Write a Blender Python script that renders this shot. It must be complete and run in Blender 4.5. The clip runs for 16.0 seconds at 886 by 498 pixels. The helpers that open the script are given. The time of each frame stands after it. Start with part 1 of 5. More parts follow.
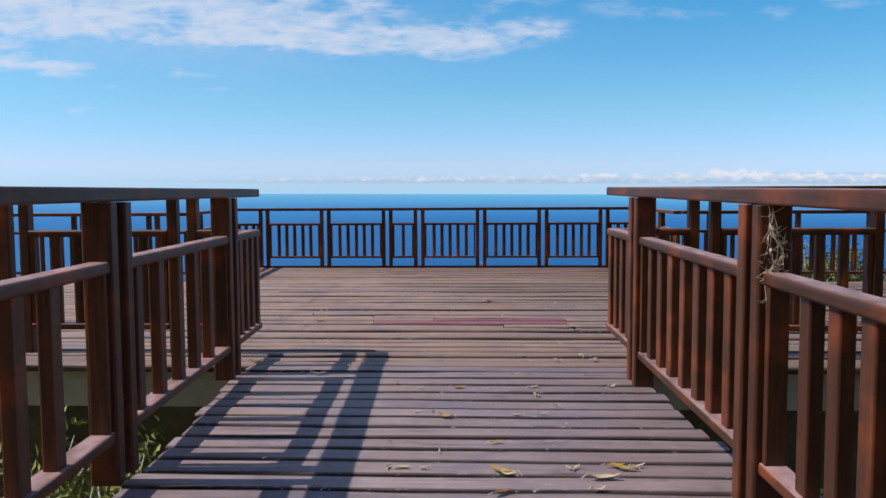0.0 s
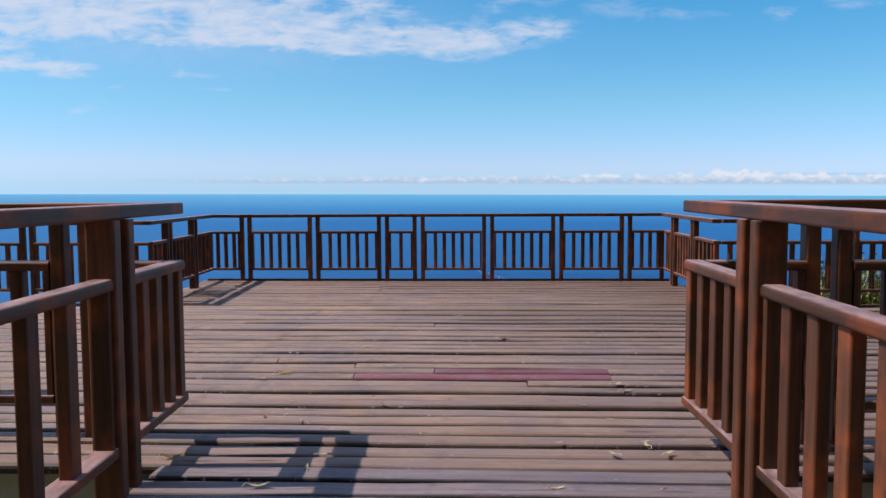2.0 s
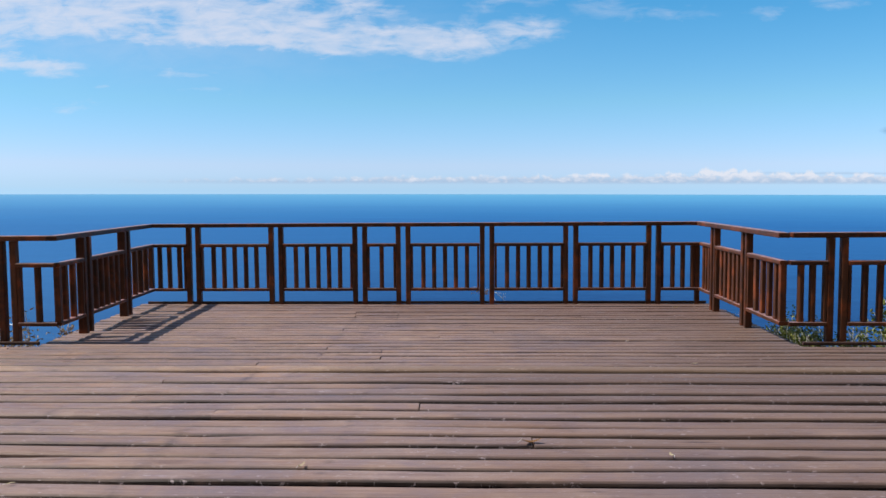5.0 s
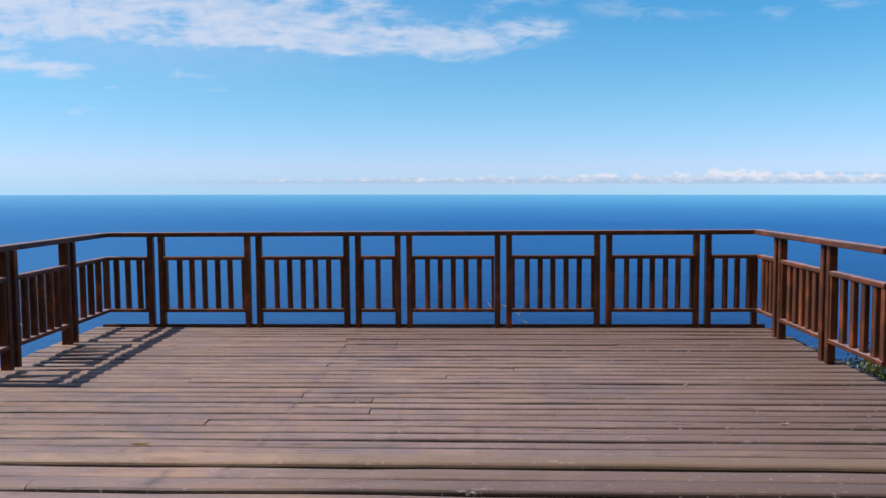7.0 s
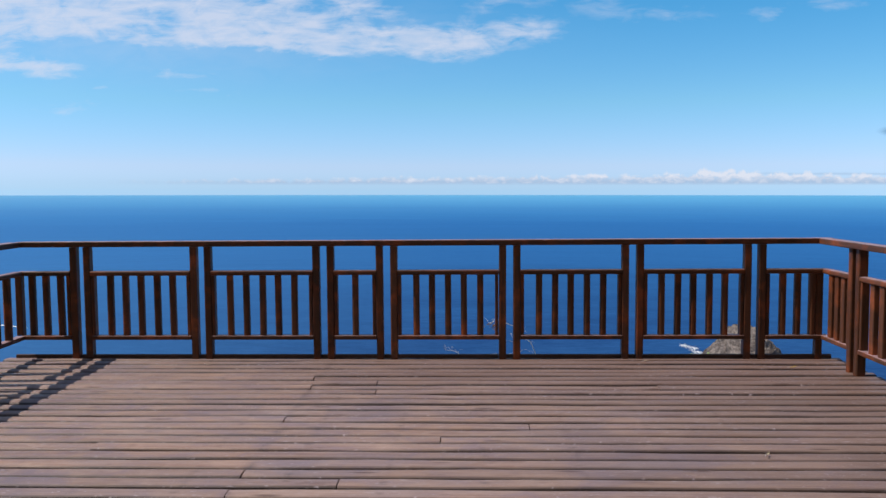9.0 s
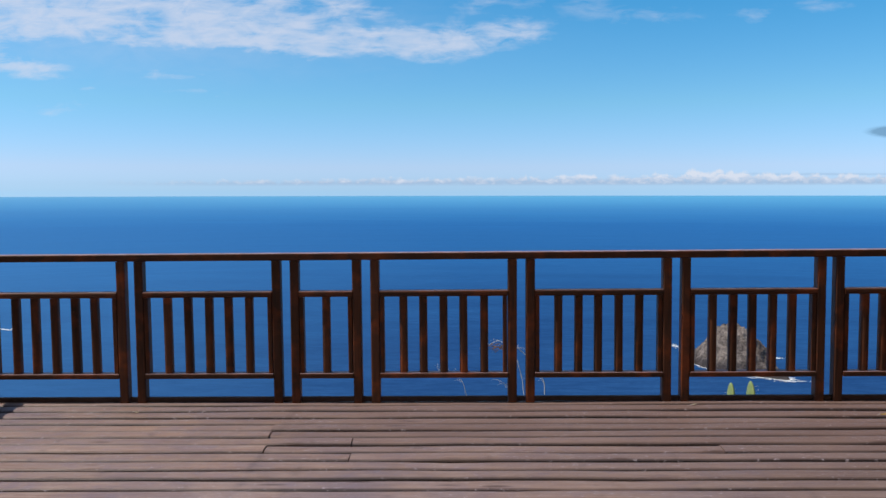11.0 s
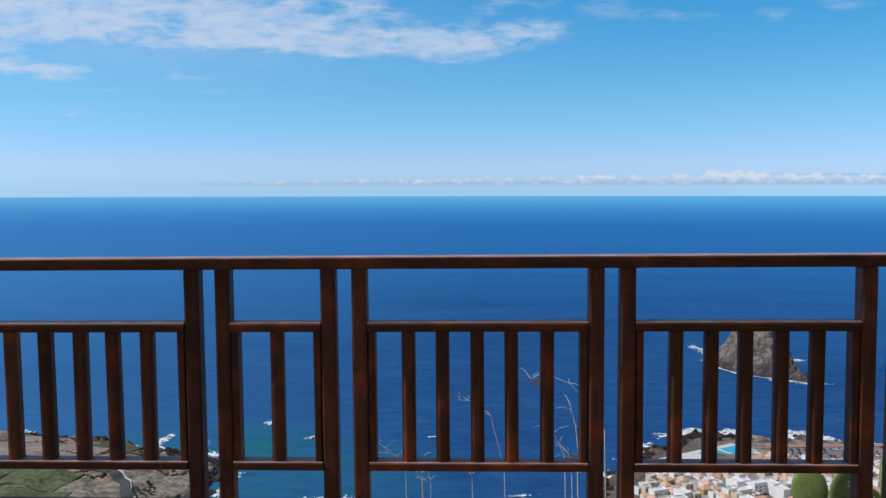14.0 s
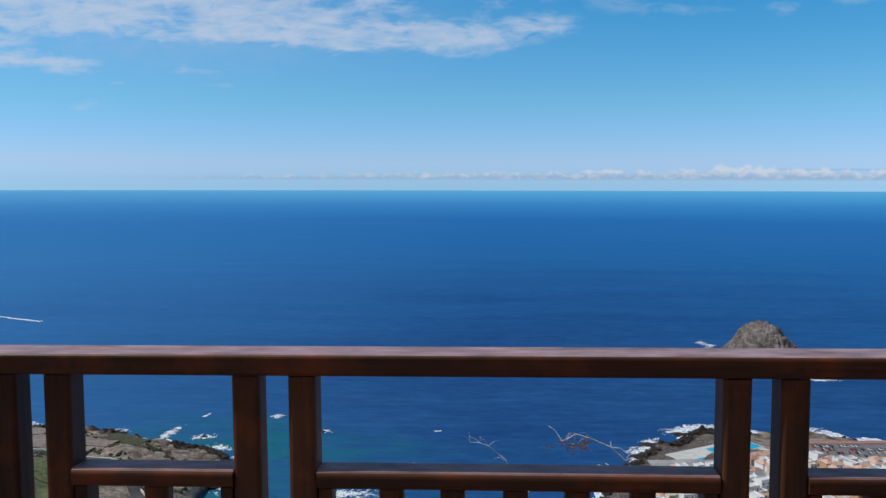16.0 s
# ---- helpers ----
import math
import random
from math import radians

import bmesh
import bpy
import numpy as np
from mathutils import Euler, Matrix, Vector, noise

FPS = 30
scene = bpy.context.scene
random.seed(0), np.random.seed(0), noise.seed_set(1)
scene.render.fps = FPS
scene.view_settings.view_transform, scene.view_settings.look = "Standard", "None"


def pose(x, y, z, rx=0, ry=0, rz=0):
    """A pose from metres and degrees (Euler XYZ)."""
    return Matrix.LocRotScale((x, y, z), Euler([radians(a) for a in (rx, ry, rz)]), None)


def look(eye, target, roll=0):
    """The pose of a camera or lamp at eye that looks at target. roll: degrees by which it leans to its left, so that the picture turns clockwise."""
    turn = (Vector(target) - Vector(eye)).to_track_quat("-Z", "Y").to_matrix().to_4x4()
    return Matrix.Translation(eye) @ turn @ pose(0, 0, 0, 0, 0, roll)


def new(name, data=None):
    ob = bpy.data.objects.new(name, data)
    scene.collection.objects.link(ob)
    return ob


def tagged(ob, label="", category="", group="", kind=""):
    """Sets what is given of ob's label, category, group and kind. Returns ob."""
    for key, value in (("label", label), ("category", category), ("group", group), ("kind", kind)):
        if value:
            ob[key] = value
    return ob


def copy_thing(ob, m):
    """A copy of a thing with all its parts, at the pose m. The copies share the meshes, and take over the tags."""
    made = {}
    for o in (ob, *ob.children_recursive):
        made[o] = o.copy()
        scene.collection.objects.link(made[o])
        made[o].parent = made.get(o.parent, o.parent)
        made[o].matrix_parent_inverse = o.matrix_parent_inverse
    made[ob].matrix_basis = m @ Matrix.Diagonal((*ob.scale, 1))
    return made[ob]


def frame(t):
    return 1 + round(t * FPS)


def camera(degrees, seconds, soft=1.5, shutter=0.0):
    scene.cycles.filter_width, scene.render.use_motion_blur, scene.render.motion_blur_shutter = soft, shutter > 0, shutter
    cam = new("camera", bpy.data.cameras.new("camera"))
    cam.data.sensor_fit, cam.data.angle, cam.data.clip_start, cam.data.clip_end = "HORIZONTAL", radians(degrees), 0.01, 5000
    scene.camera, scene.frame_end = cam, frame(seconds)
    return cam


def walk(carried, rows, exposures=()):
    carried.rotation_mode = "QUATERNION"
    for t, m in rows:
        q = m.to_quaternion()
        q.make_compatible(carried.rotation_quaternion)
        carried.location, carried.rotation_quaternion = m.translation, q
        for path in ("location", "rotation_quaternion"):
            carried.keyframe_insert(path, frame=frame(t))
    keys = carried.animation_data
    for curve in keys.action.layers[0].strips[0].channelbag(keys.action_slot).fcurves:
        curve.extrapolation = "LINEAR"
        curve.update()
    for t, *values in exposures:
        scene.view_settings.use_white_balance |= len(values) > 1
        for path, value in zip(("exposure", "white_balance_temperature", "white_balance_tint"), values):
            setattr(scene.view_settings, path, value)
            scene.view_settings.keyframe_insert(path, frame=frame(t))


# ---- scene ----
cam = camera(57.0, 16.0)
PATH = [
    (0, (3.453, -13.798, 1.312), (3.364, -11.805, 1.169), 0.1),
    (0.5, (3.433, -13.421, 1.318), (3.349, -11.428, 1.175), 0.2),
    (1, (3.409, -13.059, 1.351), (3.325, -11.066, 1.208), 0.2),
    (1.5, (3.395, -12.678, 1.356), (3.305, -10.685, 1.214), 0.2),
    (2, (3.381, -12.319, 1.369), (3.287, -10.327, 1.227), 0.1),
    (2.5, (3.366, -11.955, 1.404), (3.269, -9.962, 1.263), 0.1),
    (3, (3.366, -11.549, 1.411), (3.274, -9.556, 1.268), 0.0),
    (3.5, (3.338, -11.165, 1.421), (3.258, -9.171, 1.278), 0.0),
    (4, (3.312, -10.83, 1.424), (3.244, -8.836, 1.281), 0.05),
    (6.5, (3.241, -8.987, 1.44), (3.161, -6.994, 1.2975), 0.0),
    (7, (3.225, -8.54, 1.447), (3.137, -6.547, 1.305), 0.0),
    (7.5, (3.222, -8.145, 1.435), (3.13, -6.152, 1.2935), 0.0),
    (8, (3.203, -7.72, 1.434), (3.113, -5.727, 1.2935), 0.0),
    (8.5, (3.164, -7.318, 1.444), (3.084, -5.325, 1.302), 0.0),
    (9, (3.138, -6.915, 1.438), (3.073, -4.921, 1.297), 0.0),
    (11.5, (3.035, -5.085, 1.424), (2.996, -3.09, 1.285), -0.1),
    (12, (3.013, -4.702, 1.4), (2.97, -2.707, 1.2605), -0.1),
    (12.5, (3.011, -4.357, 1.336), (2.958, -2.362, 1.197), -0.1),
    (13, (2.981, -3.924, 1.262), (2.918, -1.93, 1.122), -0.1),
    (13.5, (2.968, -3.544, 1.265), (2.895, -1.55, 1.126), -0.1),
    (14, (2.953, -3.163, 1.274), (2.87, -1.169, 1.136), -0.1),
    (14.5, (2.931, -2.792, 1.3), (2.84, -0.799, 1.162), 0.0),
    (15, (2.921, -2.421, 1.322), (2.822, -0.428, 1.183), 0.0),
    (15.5, (2.901, -2.07, 1.352), (2.798, -0.078, 1.213), 0.0),
    (16, (2.882, -1.715, 1.384), (2.782, 0.276, 1.232), 0.1),
]
walk(cam, [(t, look(eye, target, roll)) for t, eye, target, roll in PATH],
     exposures=((0, 0.0, 6750, 10), (4, 0.02, 6750, 10), (7, 0.02, 6720, 10), (9, -0.02, 6620, 10), (11.5, -0.1, 6420, 8), (13, -0.14, 6320, 7), (14.5, -0.19, 6180, 5.5), (16, -0.34, 6100, 5)))

# ---- world, sun ----
UP = 0.345          # top of the upper deck; the lower deck's top is z = 0
SEA = -250.0        # level of the sea
TILT = Matrix.Translation((2.9, 0, 0)) @ pose(0, 0, 0, 0, -0.4, 0) @ Matrix.Translation((-2.9, 0, 0))   # the decks lean a little
SUN_FROM = Vector((-0.77, -0.035, 0.965)).normalized()


class Nodes:
    """Short forms for building node trees."""

    def __init__(self, tree):
        self.tree = tree
        tree.nodes.clear()

    def add(self, kind, **sockets):
        n = self.tree.nodes.new(kind)
        return n

    def put(self, value, socket):
        if isinstance(value, bpy.types.NodeSocket):
            self.tree.links.new(value, socket)
        elif value is not None:
            socket.default_value = value

    def math(self, op, a, b=None, c=None, clamp=False):
        n = self.tree.nodes.new("ShaderNodeMath")
        n.operation, n.use_clamp = op, clamp
        for i, v in enumerate((a, b, c)):
            self.put(v, n.inputs[i])
        return n.outputs[0]

    def mix(self, fac, a, b, blend="MIX"):
        n = self.tree.nodes.new("ShaderNodeMix")
        n.data_type, n.blend_type = "RGBA", blend
        self.put(fac, n.inputs[0])
        self.put(a, n.inputs[6])
        self.put(b, n.inputs[7])
        return n.outputs[2]

    def ramp(self, fac, stops, smooth=False):
        n = self.tree.nodes.new("ShaderNodeValToRGB")
        if smooth:
            n.color_ramp.interpolation = "EASE"
        els = n.color_ramp.elements
        while len(els) < len(stops):
            els.new(0.5)
        for e, (p, c) in zip(els, stops):
            e.position = p
            e.color = (c, c, c, 1) if isinstance(c, (int, float)) else (*c, 1)
        self.put(fac, n.inputs[0])
        return n.outputs[0]

    def noise(self, vector, scale, detail=4.0, rough=0.55, distortion=0.0):
        n = self.tree.nodes.new("ShaderNodeTexNoise")
        self.put(vector, n.inputs["Vector"])
        n.inputs["Scale"].default_value = scale
        n.inputs["Detail"].default_value = detail
        n.inputs["Roughness"].default_value = rough
        n.inputs["Distortion"].default_value = distortion
        return n.outputs[0]

    def scaled(self, vector, scale, shift=None):
        n = self.tree.nodes.new("ShaderNodeVectorMath")
        n.operation = "MULTIPLY_ADD"
        self.put(vector, n.inputs[0])
        n.inputs[1].default_value = scale
        self.put(shift if shift is not None else (0, 0, 0), n.inputs[2])
        return n.outputs[0]

    def combine(self, x, y, z):
        n = self.tree.nodes.new("ShaderNodeCombineXYZ")
        for i, v in enumerate((x, y, z)):
            self.put(v, n.inputs[i])
        return n.outputs[0]

    def bump(self, height, strength, distance):
        n = self.tree.nodes.new("ShaderNodeBump")
        n.inputs["Strength"].default_value = strength
        n.inputs["Distance"].default_value = distance
        self.put(height, n.inputs["Height"])
        return n.outputs[0]

    def surface(self, color, rough, normal=None, spec=0.5, metal=0.0, ior=1.45):
        p = self.tree.nodes.new("ShaderNodeBsdfPrincipled")
        out = self.tree.nodes.new("ShaderNodeOutputMaterial")
        self.put(color if not isinstance(color, tuple) else (*color, 1), p.inputs["Base Color"])
        self.put(rough, p.inputs["Roughness"])
        self.put(spec, p.inputs["Specular IOR Level"])
        p.inputs["Metallic"].default_value = metal
        p.inputs["IOR"].default_value = ior
        if normal is not None:
            self.put(normal, p.inputs["Normal"])
        self.tree.links.new(p.outputs[0], out.inputs[0])
        return p


def material(name):
    m = bpy.data.materials.new(name)
    m.use_nodes = True
    return m, Nodes(m.node_tree)


SKY_LOW, SKY_HAZE, SKY_MID, SKY_HIGH = (0.265, 0.465, 0.94), (0.37, 0.48, 0.82), (0.305, 0.535, 0.70), (0.16, 0.54, 0.73)     # of 2: the clear tint of a clean sea sky


def build_world():
    w = bpy.data.worlds.new("sky")
    w.use_nodes = True
    scene.world = w
    n = Nodes(w.node_tree)
    sky = n.add("ShaderNodeTexSky")
    sky.sky_type, sky.sun_disc = "NISHITA", False
    sky.sun_elevation = math.asin(SUN_FROM.z)
    sky.sun_rotation = radians(-96)
    sky.altitude, sky.air_density, sky.dust_density, sky.ozone_density = 250, 1.0, 0.1, 1.5
    co = n.add("ShaderNodeTexCoord").outputs["Generated"]
    sep = n.add("ShaderNodeSeparateXYZ")
    n.put(co, sep.inputs[0])
    x, y, z = sep.outputs
    n.put(n.combine(x, y, n.math("MAXIMUM", z, 0.004)), sky.inputs[0])
    far = n.math("ADD", n.math("ABSOLUTE", y), 0.05)
    u, v = n.math("DIVIDE", x, far), n.math("DIVIDE", z, far)

    def bank(across, above, u0, v0, a, b, level=1.0):
        du = n.math("POWER", n.math("ABSOLUTE", n.math("DIVIDE", n.math("SUBTRACT", across, u0), a)), 2.0)
        dv = n.math("POWER", n.math("ABSOLUTE", n.math("DIVIDE", n.math("SUBTRACT", above, v0), b)), 2.0)
        return n.math("MULTIPLY", n.math("POWER", 2.718, n.math("MULTIPLY", n.math("ADD", du, dv), -1.0)), level)

    # soft high cloud, torn at its edges: broad banks whose outline is bent by noise
    bend = n.noise(n.combine(n.math("MULTIPLY", u, 9.0), n.math("MULTIPLY", v, 22.0), 1.7), 1.0, 5.0, 0.6)
    lift = n.noise(n.combine(n.math("MULTIPLY", u, 11.0), n.math("MULTIPLY", v, 26.0), 6.3), 1.0, 5.0, 0.6)
    ub = n.math("ADD", u, n.math("MULTIPLY", n.math("SUBTRACT", bend, 0.5), 0.13))
    vb = n.math("ADD", n.math("ADD", v, 0.0065), n.math("MULTIPLY", n.math("SUBTRACT", lift, 0.5), 0.042))
    mask = bank(ub, vb, -0.245, 0.189, 0.085, 0.0165, 1.15)
    for b in ((-0.185, 0.184, 0.042, 0.013, 0.9), (-0.30, 0.185, 0.045, 0.014, 0.8), (-0.375, 0.179, 0.042, 0.009, 0.75), (-0.14, 0.168, 0.08, 0.008, 0.38), (-0.13, 0.216, 0.042, 0.013, 0.72), (-0.108, 0.18, 0.036, 0.012, 0.5),
              (-0.068, 0.187, 0.036, 0.014, 0.8), (-0.46, 0.221, 0.09, 0.016, 1.0), (-0.55, 0.232, 0.09, 0.017, 1.05), (-0.39, 0.229, 0.055, 0.012, 0.8), (-0.315, 0.226, 0.05, 0.011, 0.75), (-0.205, 0.222, 0.028, 0.008, 0.55),
              (-0.545, 0.204, 0.07, 0.0085, 0.85), (-0.46, 0.197, 0.045, 0.009, 0.75), (-0.585, 0.212, 0.03, 0.012, 0.8), (-0.565, 0.176, 0.032, 0.006, 0.65), (-0.555, 0.157, 0.065, 0.0105, 0.95), (-0.485, 0.150, 0.045, 0.008, 0.55),
              (-0.345, 0.144, 0.05, 0.006, 0.42), (-0.31, 0.120, 0.04, 0.004, 0.36), (-0.45, 0.125, 0.02, 0.005, 0.34), (-0.485, 0.106, 0.03, 0.007, 0.36), (0.0, 0.184, 0.05, 0.018, 0.8), (0.07, 0.191, 0.034, 0.012, 0.65),
              (-0.012, 0.167, 0.05, 0.010, 0.45), (0.035, 0.223, 0.05, 0.012, 0.34), (0.14, 0.22, 0.05, 0.016, 0.26), (0.225, 0.206, 0.08, 0.012, 0.2), (0.34, 0.205, 0.022, 0.010, 0.28), (0.41, 0.215, 0.04, 0.009, 0.3),
              (-0.40, 0.207, 0.1, 0.012, 0.5), (-0.52, 0.192, 0.1, 0.022, 0.45), (-0.28, 0.205, 0.12, 0.014, 0.4), (-0.43, 0.226, 0.2, 0.018, 0.6), (-0.5, 0.195, 0.09, 0.016, 0.4), (-0.52, 0.213, 0.06, 0.012, 0.6), (-0.35, 0.215, 0.06, 0.010, 0.5), (-0.19, 0.172, 0.05, 0.009, 0.5), (-0.03, 0.176, 0.06, 0.010, 0.4), (-0.75, 0.2, 0.1, 0.03, 0.9), (-0.72, 0.14, 0.08, 0.016, 0.7)):
        mask = n.math("ADD", mask, bank(ub, vb, *b))
    wisps = n.noise(n.combine(n.math("MULTIPLY", u, 24.0), n.math("MULTIPLY", v, 62.0), 0.0), 1.0, 8.0, 0.6, 0.6)
    streak = n.noise(n.combine(n.math("MULTIPLY", u, 13.0), n.math("MULTIPLY", v, 95.0), 2.0), 1.0, 6.0, 0.6, 0.6)
    fleece = n.math("SUBTRACT", n.math("ADD", n.math("MULTIPLY", wisps, 0.62), n.math("MULTIPLY", streak, 0.38)), 0.5)
    near = n.math("MINIMUM", n.math("MULTIPLY", mask, 1.5), 1.0)
    dense = n.math("ADD", n.math("SUBTRACT", n.math("MULTIPLY", n.math("MINIMUM", mask, 1.1), 0.8), 0.1), n.math("MULTIPLY", n.math("MULTIPLY", fleece, near), 3.4), clamp=True)
    thin = n.math("MULTIPLY", bank(u, v, -0.36, 0.185, 0.30, 0.05, 0.34), n.math("ADD", wisps, 0.2))
    high = n.math("MAXIMUM", n.ramp(dense, ((0.0, 0.0), (0.25, 0.24), (0.6, 0.55), (1.0, 0.76))), thin)
    # a row of far cumulus just above the horizon: soft lit tops over a flat blue-grey base
    v = n.math("ADD", v, 0.0055)
    heads = n.noise(n.combine(n.math("MULTIPLY", u, 46.0), 1.0, 0.0), 1.0, 4.0, 0.6)
    groups = n.noise(n.combine(n.math("MULTIPLY", u, 8.0), 5.0, 0.0), 1.0, 2.0, 0.5)
    taller = n.ramp(n.math("ADD", n.math("MULTIPLY", u, 0.6), 0.5), ((0.3, 0.55), (0.55, 0.85), (0.68, 1.25), (0.78, 0.9), (0.95, 0.5)))
    top = n.math("ADD", 0.013, n.math("MULTIPLY", n.math("MULTIPLY", n.math("MULTIPLY", heads, n.math("ADD", groups, 0.2)), taller), 0.036))
    puff = n.noise(n.combine(n.math("MULTIPLY", u, 80.0), n.math("MULTIPLY", v, 160.0), 3.7), 1.0, 5.0, 0.6, 0.3)
    rise = n.math("DIVIDE", n.math("SUBTRACT", n.math("ADD", top, n.math("MULTIPLY", n.math("SUBTRACT", puff, 0.5), 0.008)), v), 0.004, clamp=True)
    foot = n.math("DIVIDE", n.math("SUBTRACT", v, 0.0125), 0.0035, clamp=True)
    reach = n.ramp(n.math("ADD", n.math("MULTIPLY", u, 0.6), 0.5), ((0.24, 0.0), (0.36, 0.65), (0.55, 0.8), (0.8, 0.85), (0.9, 0.35)))
    low = n.math("MULTIPLY", n.math("MULTIPLY", n.math("MULTIPLY", rise, foot), reach), n.ramp(puff, ((0.3, 0.5), (0.52, 1.4))), clamp=True)
    veil = n.math("ADD", bank(u, v, 0.15, 0.017, 0.5, 0.004, 0.32), bank(u, n.math("ADD", v, n.math("MULTIPLY", n.math("SUBTRACT", bend, 0.5), 0.006)), 0.42, 0.0255, 0.13, 0.0013, 0.6))
    grey = n.ramp(n.math("MULTIPLY", bank(u, v, 0.503, 0.0735, 0.03, 0.0055, 1.8), n.math("MULTIPLY", wisps, 2.0), clamp=True), ((0.2, 0.0), (0.8, 0.8)))
    tint = n.ramp(z, ((0.0, SKY_LOW), (0.03, SKY_HAZE), (0.105, SKY_MID), (0.23, SKY_HIGH), (0.45, (0.7, 0.64, 0.62)), (1.0, (0.95, 0.8, 0.72))))
    clear = n.mix(1.0, n.mix(1.0, sky.outputs[0], tint, "MULTIPLY"), (2.0, 2.0, 2.0, 1), "MULTIPLY")
    color = n.mix(high, clear, (7.1, 7.5, 8.9, 1))
    color = n.mix(veil, color, (3.9, 5.6, 7.9, 1))
    shade = n.mix(n.math("ADD", n.math("MULTIPLY", n.math("SUBTRACT", v, 0.0155), 110.0), n.math("MULTIPLY", n.math("SUBTRACT", puff, 0.5), 2.6), clamp=True), (4.0, 5.5, 7.7, 1), (7.3, 7.9, 9.2, 1))
    color = n.mix(low, color, shade)
    color = n.mix(grey, color, (1.7, 3.4, 5.4, 1))
    bg = n.add("ShaderNodeBackground")
    n.put(color, bg.inputs["Color"])
    bg.inputs["Strength"].default_value = 0.1
    out = n.add("ShaderNodeOutputWorld")
    w.node_tree.links.new(bg.outputs[0], out.inputs[0])


build_world()
sun_data = bpy.data.lights.new("sun", "SUN")
sun_data.energy, sun_data.angle, sun_data.color = 3.8, radians(0.53), (1.0, 0.92, 0.82)
sun = new("sun", sun_data)
sun.matrix_world = look(SUN_FROM * 50, (0, 0, 0))
scene.view_settings.exposure = 0.0


# ---- materials ----
def board_material(name, light, dark, grey_blue, rough=0.5, shade_grime=1.0):
    """Weathered deck board: long grain, knots, dark weather streaks, blotches that run over several boards, nail stains on the joists."""
    m, n = material(name)
    co = n.add("ShaderNodeTexCoord").outputs["Object"]
    rnd = n.add("ShaderNodeObjectInfo").outputs["Random"]
    place = n.add("ShaderNodeNewGeometry").outputs["Position"]
    shift = n.combine(n.math("MULTIPLY", rnd, 37.0), n.math("MULTIPLY", rnd, 11.0), n.math("MULTIPLY", rnd, 5.0))
    grain = n.noise(n.scaled(co, (1.2, 26.0, 8.0), shift), 2.2, 8.0, 0.65, 0.6)
    fine = n.noise(n.scaled(co, (4.0, 150.0, 60.0), shift), 2.0, 4.0, 0.6)
    stain = n.noise(n.scaled(co, (0.9, 2.2, 1.0), shift), 1.6, 5.0, 0.6)
    wide = n.noise(n.scaled(place, (0.75, 1.1, 0.0)), 1.3, 6.0, 0.62, 0.6)
    warm = n.noise(n.scaled(place, (1.1, 1.6, 0.0), (7.3, 2.1, 0.0)), 1.2, 5.0, 0.6, 0.5)
    color = n.mix(n.ramp(grain, ((0.28, 0.2), (0.68, 1.0))), (*dark, 1), (*light, 1))
    vein = n.noise(n.scaled(co, (0.7, 34.0, 6.0), shift), 1.3, 6.0, 0.7, 0.8)
    color = n.mix(n.math("MULTIPLY", n.ramp(vein, ((0.53, 0.0), (0.65, 1.0))), 0.55), color, (dark[0] * 0.9, dark[1] * 0.68, dark[2] * 0.66, 1))
    color = n.mix(n.math("MULTIPLY", n.ramp(warm, ((0.52, 0.0), (0.7, 1.0))), 0.55), color, (light[0] * 1.12, light[1] * 0.98, light[2] * 0.82, 1))
    color = n.mix(n.math("MULTIPLY", n.ramp(stain, ((0.46, 0.0), (0.68, 1.0))), 0.5), color, (*grey_blue, 1))
    mottle = n.noise(n.scaled(place, (3.2, 5.0, 0.0), (1.3, 4.2, 0.0)), 1.0, 7.0, 0.68, 0.8)
    color = n.mix(n.math("MULTIPLY", n.ramp(mottle, ((0.5, 0.0), (0.64, 1.0))), 0.5), color, (grey_blue[0] * 0.8, grey_blue[1] * 0.76, grey_blue[2] * 0.9, 1))
    color = n.mix(n.math("MULTIPLY", n.ramp(mottle, ((0.34, 1.0), (0.46, 0.0))), 0.4), color, (light[0] * 1.12, light[1] * 1.16, light[2] * 1.18, 1))
    color = n.mix(n.math("MULTIPLY", n.ramp(wide, ((0.5, 0.0), (0.66, 1.0))), 0.65), color, (grey_blue[0] * 0.72, grey_blue[1] * 0.74, grey_blue[2] * 0.84, 1))
    sep = n.add("ShaderNodeSeparateXYZ")
    n.put(co, sep.inputs[0])
    spot = n.add("ShaderNodeSeparateXYZ")
    n.put(place, spot.inputs[0])
    # rusty marks where the boards are nailed to joists, every half metre
    joist = n.math("ABSOLUTE", n.math("SUBTRACT", n.math("FRACT", n.math("ADD", n.math("MULTIPLY", spot.outputs[0], 2.0), n.math("MULTIPLY", stain, 0.12))), 0.5))
    nailed = n.math("MULTIPLY", n.ramp(joist, ((0.0, 1.0), (0.07, 0.0))), n.ramp(n.noise(n.scaled(co, (5.0, 20.0, 1.0), shift), 1.0, 3.0, 0.6), ((0.5, 0.0), (0.66, 0.5))))
    color = n.mix(nailed, color, (0.075, 0.058, 0.062, 1))
    row = n.math("SUBTRACT", 1.0, n.math("MULTIPLY", n.math("ABSOLUTE", n.math("SUBTRACT", n.math("ADD", spot.outputs[0], n.math("MULTIPLY", wide, 0.1)), 2.03)), 22.0), clamp=True)
    color = n.mix(n.math("MULTIPLY", row, n.ramp(n.noise(n.scaled(place, (3.0, 3.2, 0.0)), 1.0, 4.0, 0.7), ((0.45, 0.0), (0.62, 0.7)))), color, (0.1, 0.082, 0.095, 1))
